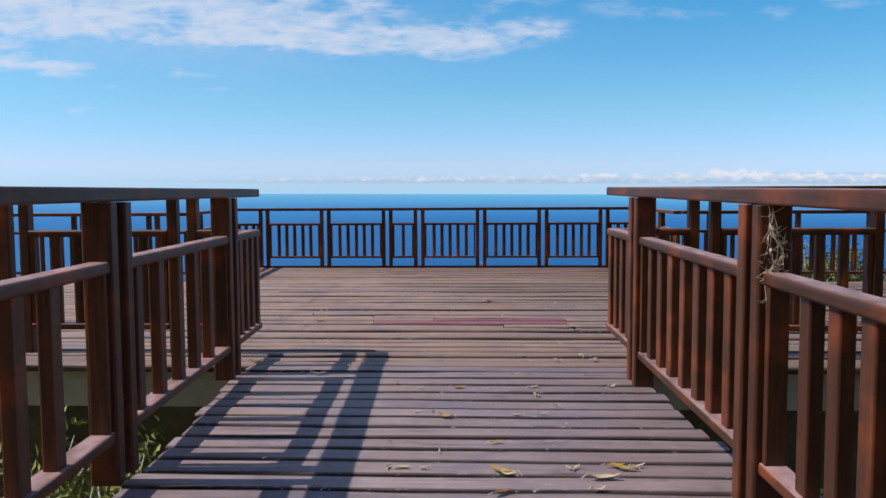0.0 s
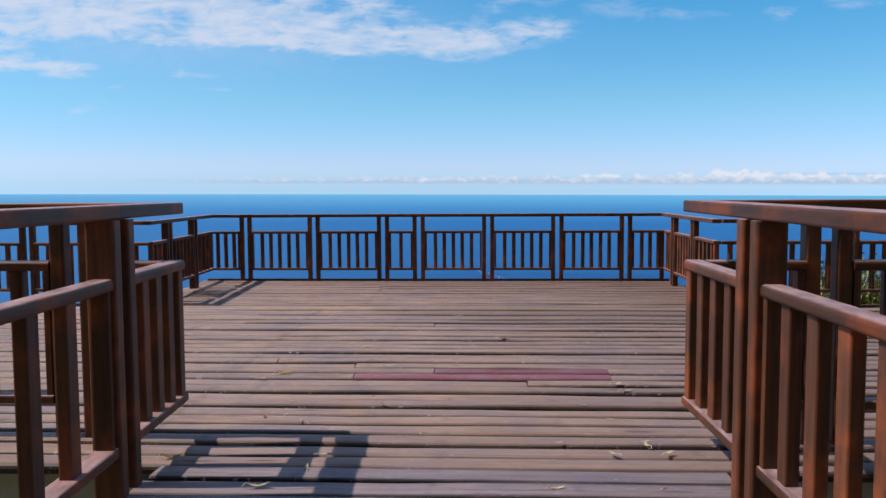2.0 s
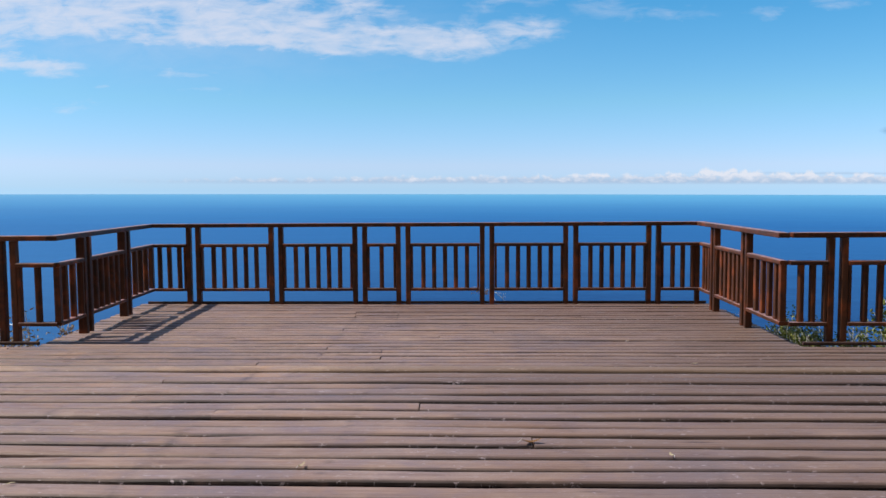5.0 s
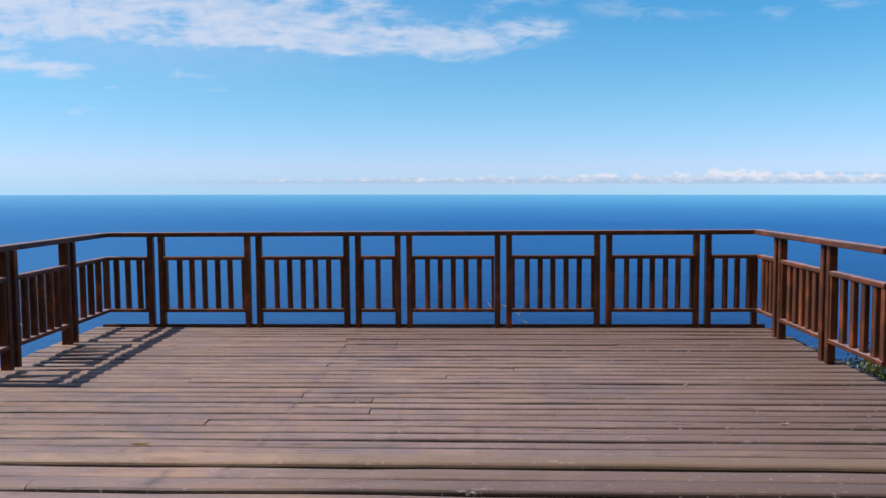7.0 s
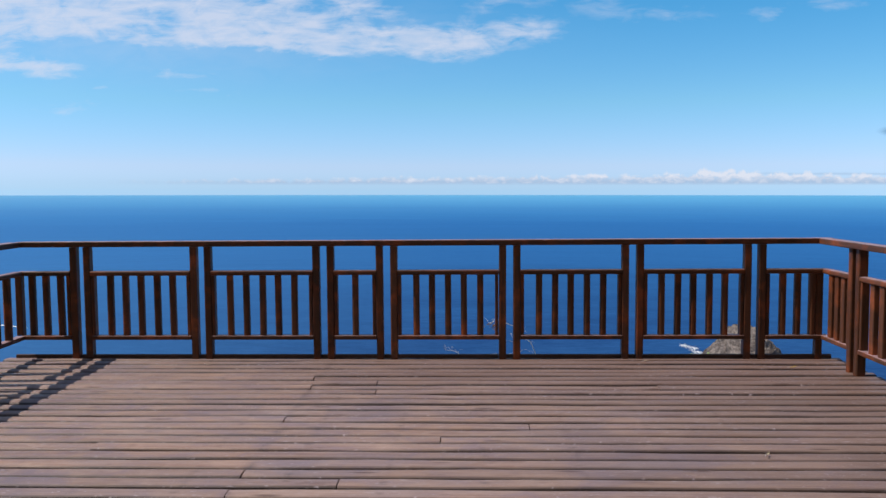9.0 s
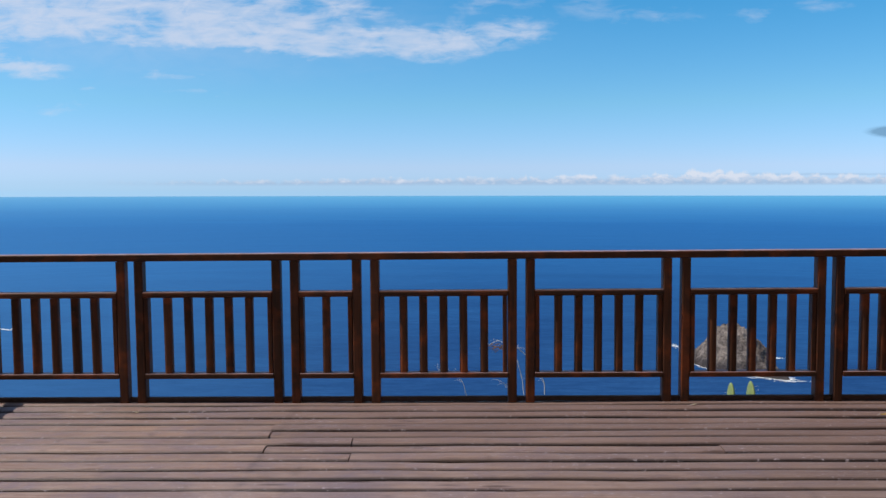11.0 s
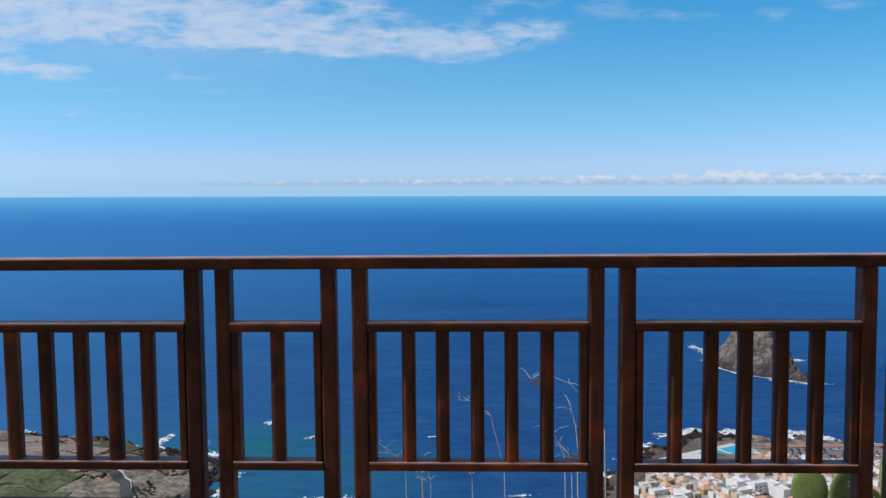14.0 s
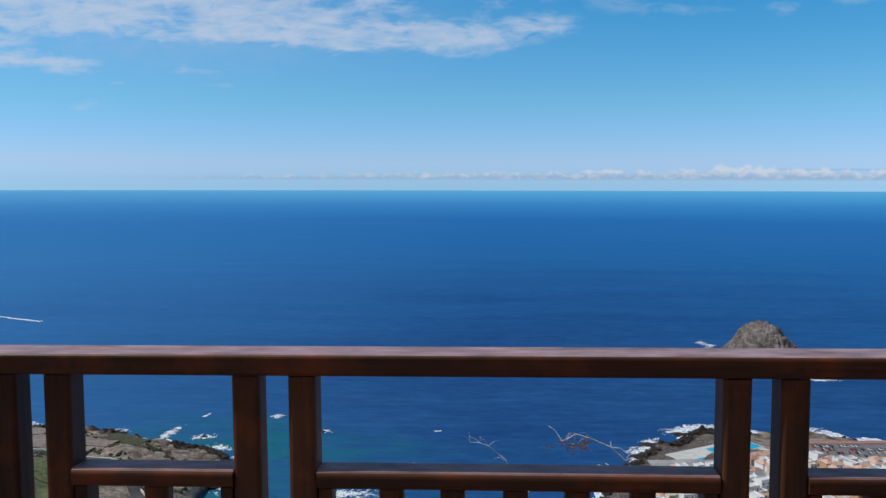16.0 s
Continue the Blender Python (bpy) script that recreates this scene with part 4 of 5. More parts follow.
def house_proto(wx, wy, h, roof, wall, tile):
    """A small town house: walls with window recesses drawn as dark panes, and a tiled hip roof or a flat roof with parapet."""
    e = thing("house", pose(0, 0, 0), "", "house", "town houses")
    part("wall", box(wx, wy, h, wall, 0), e)
    if roof == "hip":
        bm = bmesh.new()
        o, k = 0.5, min(wx, wy) * 0.42
        base = [bm.verts.new((sx * (wx / 2 + o), sy * (wy / 2 + o), h)) for sx, sy in ((-1, -1), (1, -1), (1, 1), (-1, 1))]
        if wx > wy:
            ridge = [bm.verts.new((-wx / 2 + k, 0, h + 2.2)), bm.verts.new((wx / 2 - k, 0, h + 2.2))]
            quads = ((base[0], base[1], ridge[1], ridge[0]), (base[1], base[2], ridge[1]), (base[2], base[3], ridge[0], ridge[1]), (base[3], base[0], ridge[0]))
        else:
            ridge = [bm.verts.new((0, -wy / 2 + k, h + 2.2)), bm.verts.new((0, wy / 2 - k, h + 2.2))]
            quads = ((base[0], base[1], ridge[0]), (base[1], base[2], ridge[1], ridge[0]), (base[2], base[3], ridge[1]), (base[3], base[0], ridge[0], ridge[1]))
        for q in quads:
            bm.faces.new(q)
        bm.faces.new(base[::-1])
        part("roof", mesh_from("roof", bm, tile), e)
    else:
        part("roof", box(wx - 0.6, wy - 0.6, 0.2, tile, 0), e, pose(0, 0, h + 0.002))
        for sx, sy, lx, ly in ((0, -1, wx, 0.3), (0, 1, wx, 0.3), (-1, 0, 0.3, wy - 0.62), (1, 0, 0.3, wy - 0.62)):
            part("parapet", box(lx, ly, 0.9, wall, 0), e, pose(sx * (wx / 2 - 0.15), sy * (wy / 2 - 0.15), h + 0.003))
    for floor in range(int(h // 3)):
        for i in range(max(2, int(wx // 4))):
            part("window", box(1.1, 0.12, 1.5, WINDOW, 0), e, pose(-wx / 2 + wx * (i + 0.5) / max(2, int(wx // 4)), -wy / 2 - 0.0, 1.0 + 3 * floor))
    return e


WINDOW = plain_material("dark_window", (0.03, 0.035, 0.04), (0.06, 0.06, 0.06), 1.0, 0.3)
WALLS = [plain_material("white_wall", (0.78, 0.77, 0.75), (0.86, 0.85, 0.83), 0.4), plain_material("cream_wall", (0.6, 0.5, 0.36), (0.7, 0.6, 0.45), 0.4),
         plain_material("ochre_wall", (0.5, 0.3, 0.16), (0.58, 0.38, 0.2), 0.4), plain_material("rose_wall", (0.55, 0.33, 0.27), (0.62, 0.42, 0.34), 0.4)]
TILES = [plain_material("terracotta_tile", (0.5, 0.28, 0.19), (0.7, 0.48, 0.37), 0.6), plain_material("old_brown_tile", (0.32, 0.18, 0.13), (0.5, 0.31, 0.23), 0.6),
         plain_material("grey_flat_roof", (0.42, 0.39, 0.36), (0.58, 0.55, 0.5), 0.5), plain_material("white_flat_roof", (0.6, 0.58, 0.55), (0.72, 0.7, 0.67), 0.5)]
WORDS = {0: ("white", "cream", "ochre", "rose"), 1: ("terracotta tiles", "old brown tiles", "a grey flat roof", "a white flat roof")}


def build_town():
    rng = random.Random(21)
    protos = []
    for k, (wx, wy, h, roof, w, t) in enumerate(((8, 6.5, 6.5, "hip", 0, 0), (6.5, 9, 7, "hip", 0, 1), (9.5, 7, 9.5, "flat", 0, 2), (7, 6.5, 6.5, "flat", 0, 3), (10, 6, 6.5, "hip", 0, 0), (6.5, 6, 9.5, "flat", 1, 2),
                                                 (9, 7, 7, "hip", 2, 0), (6, 8.5, 6.5, "hip", 3, 1), (12.5, 7.5, 10, "flat", 0, 3), (11, 6, 7, "hip", 0, 0), (6, 6, 6.5, "flat", 0, 2))):
        p = house_proto(wx, wy, h, roof, WALLS[w], TILES[t])
        tagged(p, f"{WORDS[0][w]} seaside town house with {WORDS[1][t]}")
        protos.append(p)
    spots = []
    for row in reversed(range(15)):
        y = 598 + row * 10.4
        for col in range(27):
            x = 134 + col * 10.4 + (row % 2) * 4 + rng.uniform(-2, 2)
            # streets run between blocks; the pools and the car park stay free
            if col % 5 == 4 and row % 3 or (x < 290 and y > 716) or (x < 224 and y > 684) or (x < 186 and y > 655 + (x - 130)) or (276 < x < 392 and y > 712) or shore(x) - y < 34:
                continue
            spots.append((x, y + rng.uniform(-1.5, 1.5), rng.choice((14, 18, 20, 24, 30, 104, 110, 116))))
    spots = spots[:286] + [(268, 722, 20), (402, 740, 10), (412, 728, 10)]
    rng.shuffle(spots)
    used = set()
    for i, (x, y, a) in enumerate(spots):
        k = i % len(protos) if i < len(protos) else rng.randrange(len(protos))
        m = pose(x, y, ground_height(x, y) - 1.5, 0, 0, a)
        if k not in used:
            protos[k].matrix_basis = m
            used.add(k)
        else:
            copy_thing(protos[k], m)


build_town()


ribbon("street_paving", [(150, 640), (230, 648), (300, 655), (380, 660), (430, 660)], 112, 0.2, plain_material("street_paving", (0.25, 0.24, 0.23), (0.42, 0.4, 0.38), 0.1, 0.9), "grey paved streets between the town houses", "street")


def slab(name, x, y, z, lx, ly, h, a, mat, label, category, kind="structure"):
    ob = new(name, box(lx, ly, h, mat, 0))
    ob.matrix_basis = pose(x, y, z, 0, 0, a)
    return tagged(ob, label, category, kind=kind)


def pool_material():
    m, n = material("pool_water")
    co = n.add("ShaderNodeTexCoord").outputs["Object"]
    f = n.noise(n.scaled(co, (0.3, 0.3, 0.3)), 1.0, 3.0, 0.5)
    n.surface(n.mix(f, (0.02, 0.33, 0.52, 1), (0.05, 0.45, 0.62, 1)), 0.15, None, 0.5)
    return m


POOL = pool_material()
PZ = SEA + 11.0
slab("pool_terrace", 219, 733, SEA - 2, 94, 44, 13.0, 31, PALE, "pale paved terrace round the sea pools", "terrace")
for px, py, lx, ly, pa in ((203, 711, 17, 19, 31), (222, 741, 23, 20, 31), (246, 755, 26, 19, 31)):
    p = thing("swimming_pool", pose(px, py, PZ, 0, 0, pa), "turquoise open-air swimming pool with pale rim", "pool", "sea pools")
    part("rim", box(lx + 3, ly + 3, 0.35, PALE, 0), p)
    part("water", box(lx, ly, 0.1, POOL, 0), p, pose(0, 0, 0.352))
slab("car_park", 334, 740, SEA - 1, 96, 42, 13.5, 4, plain_material("worn_asphalt", (0.15, 0.125, 0.125), (0.24, 0.205, 0.2), 0.08, 0.9), "grey asphalt car park by the sea", "car park")
slab("promenade", 352, 769, SEA - 2, 150, 9, 14.4, 4, plain_material("red_paving", (0.3, 0.15, 0.12), (0.42, 0.24, 0.2), 0.3), "reddish paved promenade along the sea wall", "pavement")


def car_proto(color, name):
    paint = plain_material(name, color, tuple(min(1, c * 1.15) for c in color), 1.0, 0.35)
    e = thing("parked_car", pose(0, 0, 0), name.replace("_", " ") + ", small, in the car park", "car", "parked cars")
    part("body", box(1.8, 4.3, 0.8, paint, 0.15), e, pose(0, 0, 0.3))
    part("cabin", box(1.6, 2.2, 0.6, WINDOW, 0.18), e, pose(0, -0.2, 1.08))
    for sx in (-0.8, 0.8):
        for sy in (-1.3, 1.3):
            part("wheel", box(0.2, 0.62, 0.62, WINDOW, 0.12), e, pose(sx, sy, 0.0))
    return e


def build_cars():
    rng = random.Random(5)
    protos = [car_proto((0.75, 0.75, 0.75), "white_car"), car_proto((0.3, 0.31, 0.33), "silver_grey_car"), car_proto((0.06, 0.065, 0.08), "dark_car"), car_proto((0.4, 0.05, 0.04), "red_car")]
    used = set()
    for row in range(4):
        for col in range(26):
            if rng.random() < 0.5:
                continue
            u, v = -46 + col * 3.4, -15 + row * 9.5
            c, s = math.cos(radians(4)), math.sin(radians(4))
            m = pose(334 + u * c - v * s, 740 + u * s + v * c, SEA + 12.5, 0, 0, 4 + rng.uniform(-3, 3))
            k = rng.choice((0, 0, 0, 1, 1, 2, 2, 3))
            if k in used:
                copy_thing(protos[k], m)
            else:
                protos[k].matrix_basis = m
                used.add(k)


build_cars()


def boat(x, y, a, length, wake, label):
    b = thing("motor_boat", pose(x, y, SEA, 0, 0, a), label, "boat")
    bm = bmesh.new()
    pts = [(-0.5, -0.18), (0.2, -0.2), (0.5, 0), (0.2, 0.2), (-0.5, 0.18)]
    lo = [bm.verts.new((px * length * 0.92, py * length * 0.7, 0)) for px, py in pts]
    hi = [bm.verts.new((px * length, py * length, length * 0.16)) for px, py in pts]
    bm.faces.new(hi)
    for i in range(5):
        bm.faces.new((lo[i], lo[(i + 1) % 5], hi[(i + 1) % 5], hi[i]))
    part("hull", mesh_from("hull", bm, WALLS[0]), b)
    part("cabin", box(length * 0.3, length * 0.2, length * 0.16, WALLS[0], 0.1), b, pose(0, 0, length * 0.161))
    if wake:
        rng = random.Random(3)
        bm = bmesh.new()
        for i in range(60):
            d = i / 60
            cx, cy, r = -length * 0.6 - d * wake, rng.uniform(-1, 1) * (1 + 5 * d), 2.4 * (1.15 - 0.6 * d)
            bm.faces.new([bm.verts.new((cx + r * 2.4 * rng.uniform(0.6, 1.1) * math.cos(6.283 * j / 9), cy + r * rng.uniform(0.6, 1.1) * math.sin(6.283 * j / 9), 0.6 + 0.004 * i)) for j in range(9)])
        w = new("boat_wake", mesh_from("boat_wake", bm, FOAM))
        w.matrix_basis = pose(x, y, SEA, 0, 0, a)
        tagged(w, "white wake trailing behind a motor boat", "wake", kind="stuff")


boat(-815, 1458, -24, 10, 130, "small white motor boat leaving a wake")
boat(1290, 2560, 30, 14, 0, "small white boat far out at sea")


# ---- plants by the deck ----
def leaf_material(name, dark, light, rough=0.55):
    m, n = material(name)
    co = n.add("ShaderNodeTexCoord").outputs["Object"]
    isl = n.add("ShaderNodeNewGeometry").outputs["Random Per Island"]
    f = n.noise(n.scaled(co, (9, 9, 9)), 1.0, 4.0, 0.6)
    color = n.mix(isl, (*dark, 1), (*light, 1))
    color = n.mix(n.math("MULTIPLY", f, 0.4), color, (*dark, 1))
    n.surface(color, rough, None, 0.35)
    return m


LEAF = leaf_material("shrub_leaf", (0.12, 0.17, 0.04), (0.44, 0.46, 0.16))
DRY_LEAF = leaf_material("dry_leaf", (0.34, 0.24, 0.13), (0.6, 0.46, 0.28))
TWIG = plain_material("pale_twig", (0.68, 0.66, 0.66), (0.86, 0.84, 0.84), 12.0)
CACTUS = plain_material("cactus_skin", (0.17, 0.23, 0.07), (0.3, 0.36, 0.13), 9.0, 0.5, 0.2, 0.004)


def tube(bm, pts, r0, r1, sides=5):
    rings = []
    for i, p in enumerate(pts):
        d = (pts[min(i + 1, len(pts) - 1)] - pts[max(i - 1, 0)]).normalized()
        a = d.orthogonal().normalized()
        b = d.cross(a)
        r = r0 + (r1 - r0) * i / (len(pts) - 1)
        rings.append([bm.verts.new(p + a * r * math.cos(6.283 * k / sides) + b * r * math.sin(6.283 * k / sides)) for k in range(sides)])
    for p, q in zip(rings, rings[1:]):
        for k in range(sides):
            bm.faces.new((p[k], p[(k + 1) % sides], q[(k + 1) % sides], q[k]))


def add_leaf(bm, at, way, up, length, width):
    side = way.cross(up).normalized() * width
    v = [bm.verts.new(at), bm.verts.new(at + way * length * 0.45 + side + up * length * 0.06), bm.verts.new(at + way * length + up * length * -0.05),
         bm.verts.new(at + way * length * 0.45 - side + up * length * 0.06)]
    bm.faces.new((v[0], v[1], v[2]))
    bm.faces.new((v[0], v[2], v[3]))


def shrub(x, y, z, width, height, count, leaf, label, seed, size=0.06):
    rng = random.Random(seed)
    e = thing("shrub", pose(x, y, z), label, "shrub", "shrubs on the slope")
    wood, green = bmesh.new(), bmesh.new()
    for _ in range(max(7, count // 45)):
        a, spread = rng.uniform(0, 6.283), rng.uniform(0.15, 1.0)
        tip = Vector((math.cos(a) * width * spread, math.sin(a) * width * spread, height * rng.uniform(0.55, 1.05) * (1.15 - 0.4 * spread)))
        bend = Vector((rng.uniform(-0.1, 0.1), rng.uniform(-0.1, 0.1), height * 0.12))
        pts = [tip * t + bend * math.sin(3.14 * t) for t in (0, 0.25, 0.5, 0.75, 1.0)]
        tube(wood, pts, 0.012, 0.003)
        for _ in range(45):
            t = rng.uniform(0.35, 1.02)
            p = tip * t + bend * math.sin(3.14 * min(t, 1)) + Vector((rng.gauss(0, 1), rng.gauss(0, 1), rng.gauss(0, 0.8))) * 0.05
            way = Vector((rng.uniform(-1, 1), rng.uniform(-1, 1), rng.uniform(-0.3, 0.9))).normalized()
            add_leaf(green, p, way, way.orthogonal().normalized(), size * rng.uniform(0.6, 1.3), size * 0.26)
    tagged(part("brushwood", mesh_from("brushwood", wood, TWIG), e), kind="stuff")
    tagged(part("foliage", mesh_from("foliage", green, leaf), e), kind="stuff")


GREEN = "leafy green shrub growing on the slope beside the deck"
for i, (x, y, w, h, n_leaf) in enumerate(((6.85, -1.75, 0.5, 0.95, 900), (7.9, -1.6, 0.5, 1.45, 4500), (8.35, -1.5, 0.5, 1.5, 4500), (8.95, -1.3, 0.6, 1.45, 4500), (9.7, -1.7, 0.6, 1.4, 3000), (6.9, -0.6, 0.4, 0.72, 600))):
    shrub(x, y, -1.05, w, h, n_leaf, LEAF, GREEN, 40 + i, 0.062)
for i, (x, y, w, h) in enumerate(((6.5, -2.15, 0.3, 0.98), (6.72, -1.85, 0.34, 1.02), (6.62, -1.45, 0.32, 0.98), (6.8, -1.05, 0.34, 0.96), (7.05, -2.1, 0.34, 1.02))):
    shrub(x, y, -1.0, w, h, 5200, LEAF, "dense small-leaved green shrub against the deck edge", 90 + i, 0.042)
for i, (x, y, w, h) in enumerate(((-1.3, -2.1, 0.42, 1.22), (-1.75, -1.8, 0.45, 1.12), (-0.95, -1.9, 0.3, 1.05))):
    shrub(x, y, -1.05, w, h, 900, DRY_LEAF, "dry straw-coloured bush below the railing", 60 + i, 0.05)
for i, (x, y) in enumerate(((1.6, -10.0), (1.75, -10.7), (1.35, -10.9), (1.85, -11.4), (1.7, -12.0), (0.7, -10.2), (0.3, -11.0), (1.0, -11.6), (4.75, -10.3), (4.7, -11.0), (4.8, -11.7), (5.5, -10.6), (5.6, -11.5), (1.2, -9.75), (0.4, -9.7), (-0.4, -9.75), (1.75, -9.7), (1.3, -12.3), (0.5, -12.2))):
    shrub(x, y, -0.95, 0.55, 0.95, 800, LEAF, "green leafy bush beside and under the walkway", 70 + i, 0.07)


def cactus(x, y, z, pads, label, seed):
    """A prickly pear: a woody foot and flat oval pads set on one another."""
    rng = random.Random(seed)
    e = thing("cactus", pose(x, y, z), label, "cactus", "cacti outside the railing")
    foot = bmesh.new()
    tube(foot, [Vector((0, 0, -0.1)), Vector((0.02, 0, 0.3)), Vector((0, 0.02, 0.75))], 0.07, 0.055, 8)
    part("stem", mesh_from("stem", foot, CACTUS, True), e)
    for px, pz, turn, lean, size in pads:
        bm = bmesh.new()
        bmesh.ops.create_icosphere(bm, subdivisions=3, radius=1.0)
        for v in bm.verts:
            taper = 0.72 + 0.28 * smooth(-1, 0.3, v.co.z)
            v.co = Vector((v.co.x * size * 0.62 * taper, v.co.y * size * 0.14, (v.co.z + 1) * size))
        pad = part("pad", mesh_from("pad", bm, CACTUS, True), e, pose(px, rng.uniform(-0.06, 0.06), pz, 0, lean, turn))
        thorns = bmesh.new()
        for _ in range(26):
            u, w, s = rng.uniform(-0.8, 0.8), rng.uniform(0.2, 1.8), rng.choice((-1, 1))
            if u * u + (w - 1) ** 2 < 0.75:
                at = Vector((u * size * 0.55, s * size * 0.12, w * size))
                tube(thorns, [at, at + Vector((rng.uniform(-0.01, 0.01), s * 0.025, 0.01))], 0.0012, 0.0004, 3)
        if len(thorns.verts):
            tagged(part("thorn", mesh_from("thorn", thorns, TWIG), pad), kind="stuff")
        else:
            thorns.free()


cactus(5.69, 2.05, -1.47, ((0.0, 0.4, 0, 0, 0.24), (-0.11, 0.66, 83, -3, 0.24), (0.09, 0.66, 84, 5, 0.24), (-0.12, 0.66, 12, -48, 0.15), (0.12, 0.66, -10, 50, 0.17), (0.005, 0.68, 20, 4, 0.14)),
       "prickly pear cactus with two narrow upright pads", 1)
cactus(5.5, 2.8, -1.93, ((0.0, 0.4, 10, 0, 0.22), (-0.1, 0.8, -14, -6, 0.21), (0.13, 0.78, 18, 8, 0.2), (0.3, 0.6, 30, 40, 0.16)), "prickly pear cactus with broad pale pads", 2)


def dry_stalk(x, y, z, pts, tuft, label, seed):
    rng = random.Random(seed)
    e = thing("dry_stalk", pose(x, y, z), label, "plant", "dry stalks outside the railing")
    bm = bmesh.new()
    line = [Vector(p) for p in pts]
    tube(bm, line, 0.0055, 0.0028)
    for i in range(2, len(line)):
        for _ in range(2):
            a = line[i]
            b = a + Vector((rng.uniform(-0.14, 0.14), rng.uniform(-0.08, 0.08), rng.uniform(-0.03, 0.1)))
            tube(bm, [a, (a + b) / 2 + Vector((0, 0, 0.02)), b], 0.0022, 0.001, 4)
    part("stem", mesh_from("stem", bm, TWIG), e)
    if tuft:
        bm = bmesh.new()
        for _ in range(44):
            p = line[-1] + Vector((rng.gauss(0.07, 0.065), rng.gauss(0, 0.03), rng.gauss(-0.03, 0.024)))
            way = Vector((rng.uniform(-1, 1), rng.uniform(-0.4, 0.4), rng.uniform(-0.35, 0.3))).normalized()
            add_leaf(bm, p, way, way.orthogonal().normalized(), rng.uniform(0.03, 0.06), 0.009)
        tagged(part("tuft", mesh_from("tuft", bm, tuft), e), kind="stuff")


STALK = "thin dry plant stalk rising from the slope below the railing"
YELLOW = leaf_material("yellow_green_leaf", (0.4, 0.37, 0.06), (0.65, 0.55, 0.12))
TIP = "yellow-green plant tip on the slope below the railing"
ORANGE = leaf_material("rusty_leaf", (0.52, 0.3, 0.14), (0.78, 0.52, 0.3))
dry_stalk(4.008, 3.5, -2.364, ((0, 0, 0), (0.02, 0, 0.838), (0.0, 0, 1.676), (-0.081, 0, 1.866), (-0.203, 0, 1.983), (-0.299, 0, 2.07), (-0.429, 0, 2.126), (-0.524, 0, 2.152), (-0.61, 0, 2.102)), ORANGE, STALK, 1)
dry_stalk(3.764, 3.3, -2.24, ((0, 0, 0), (0.02, 0, 0.63), (0.0, 0, 1.259), (0.007, 0, 1.419), (-0.017, 0, 1.635), (-0.052, 0, 1.776), (-0.078, 0, 1.848)), None, STALK, 2)
dry_stalk(3.278, 6.2, -4.038, ((0, 0, 0), (0.02, 0, 1.041), (0.0, 0, 2.081), (-0.161, 0, 2.72), (-0.337, 0, 2.865), (-0.424, 0, 2.896), (-0.525, 0, 2.901)), None, STALK, 3)
dry_stalk(2.094, 6.5, -4.224, ((0, 0, 0), (0.02, 0, 1.096), (0.0, 0, 2.191), (-0.111, 0, 2.303), (-0.242, 0, 2.414), (-0.353, 0, 2.493), (-0.458, 0, 2.524)), None, STALK, 4)
dry_stalk(2.094, 6.5, -4.224, ((0, 0, 0), (0.02, 0, 1.096), (0.0, 0, 2.191), (-0.131, 0, 2.322), (-0.223, 0, 2.354), (-0.38, 0, 2.358)), None, STALK, 5)
dry_stalk(2.471, 5.2, -3.418, ((0, 0, 0), (0.02, 0, 0.844), (0.0, 0, 1.687), (-0.023, 0, 1.768), (-0.062, 0, 1.939)), None, STALK, 6)
dry_stalk(2.381, 5.2, -3.418, ((0, 0, 0), (0.02, 0, 0.843), (0.0, 0, 1.686), (-0.056, 0, 1.765), (-0.09, 0, 1.857)), None, STALK, 8)
dry_stalk(2.392, 5.2, -3.418, ((0, 0, 0), (0.02, 0, 0.843), (0.0, 0, 1.686), (-0.017, 0, 1.766), (-0.033, 0, 1.898)), None, STALK, 9)
dry_stalk(2.912, 4.2, -2.798, ((0, 0, 0), (0.02, 0, 0.729), (0.0, 0, 1.458), (-0.02, 0, 1.507), (-0.069, 0, 1.582)), YELLOW, TIP, 10)
dry_stalk(3.801, 4.0, -2.674, ((0, 0, 0), (0.02, 0, 0.713), (0.0, 0, 1.426), (-0.011, 0, 1.523), (-0.031, 0, 1.629)), YELLOW, TIP, 11)
dry_stalk(3.67, 3.4, -2.302, ((0, 0, 0), (0.02, 0, 0.711), (0.0, 0, 1.422), (-0.044, 0, 1.531), (-0.096, 0, 1.618), (-0.14, 0, 1.648)), None, STALK, 12)
dry_stalk(6.45, -1.5, -1.0, ((0, 0, 0), (-0.06, 0, 0.5), (-0.14, 0, 0.9), (-0.3, 0, 1.12)), None, "thin dry plant stalk beside the deck", 7)


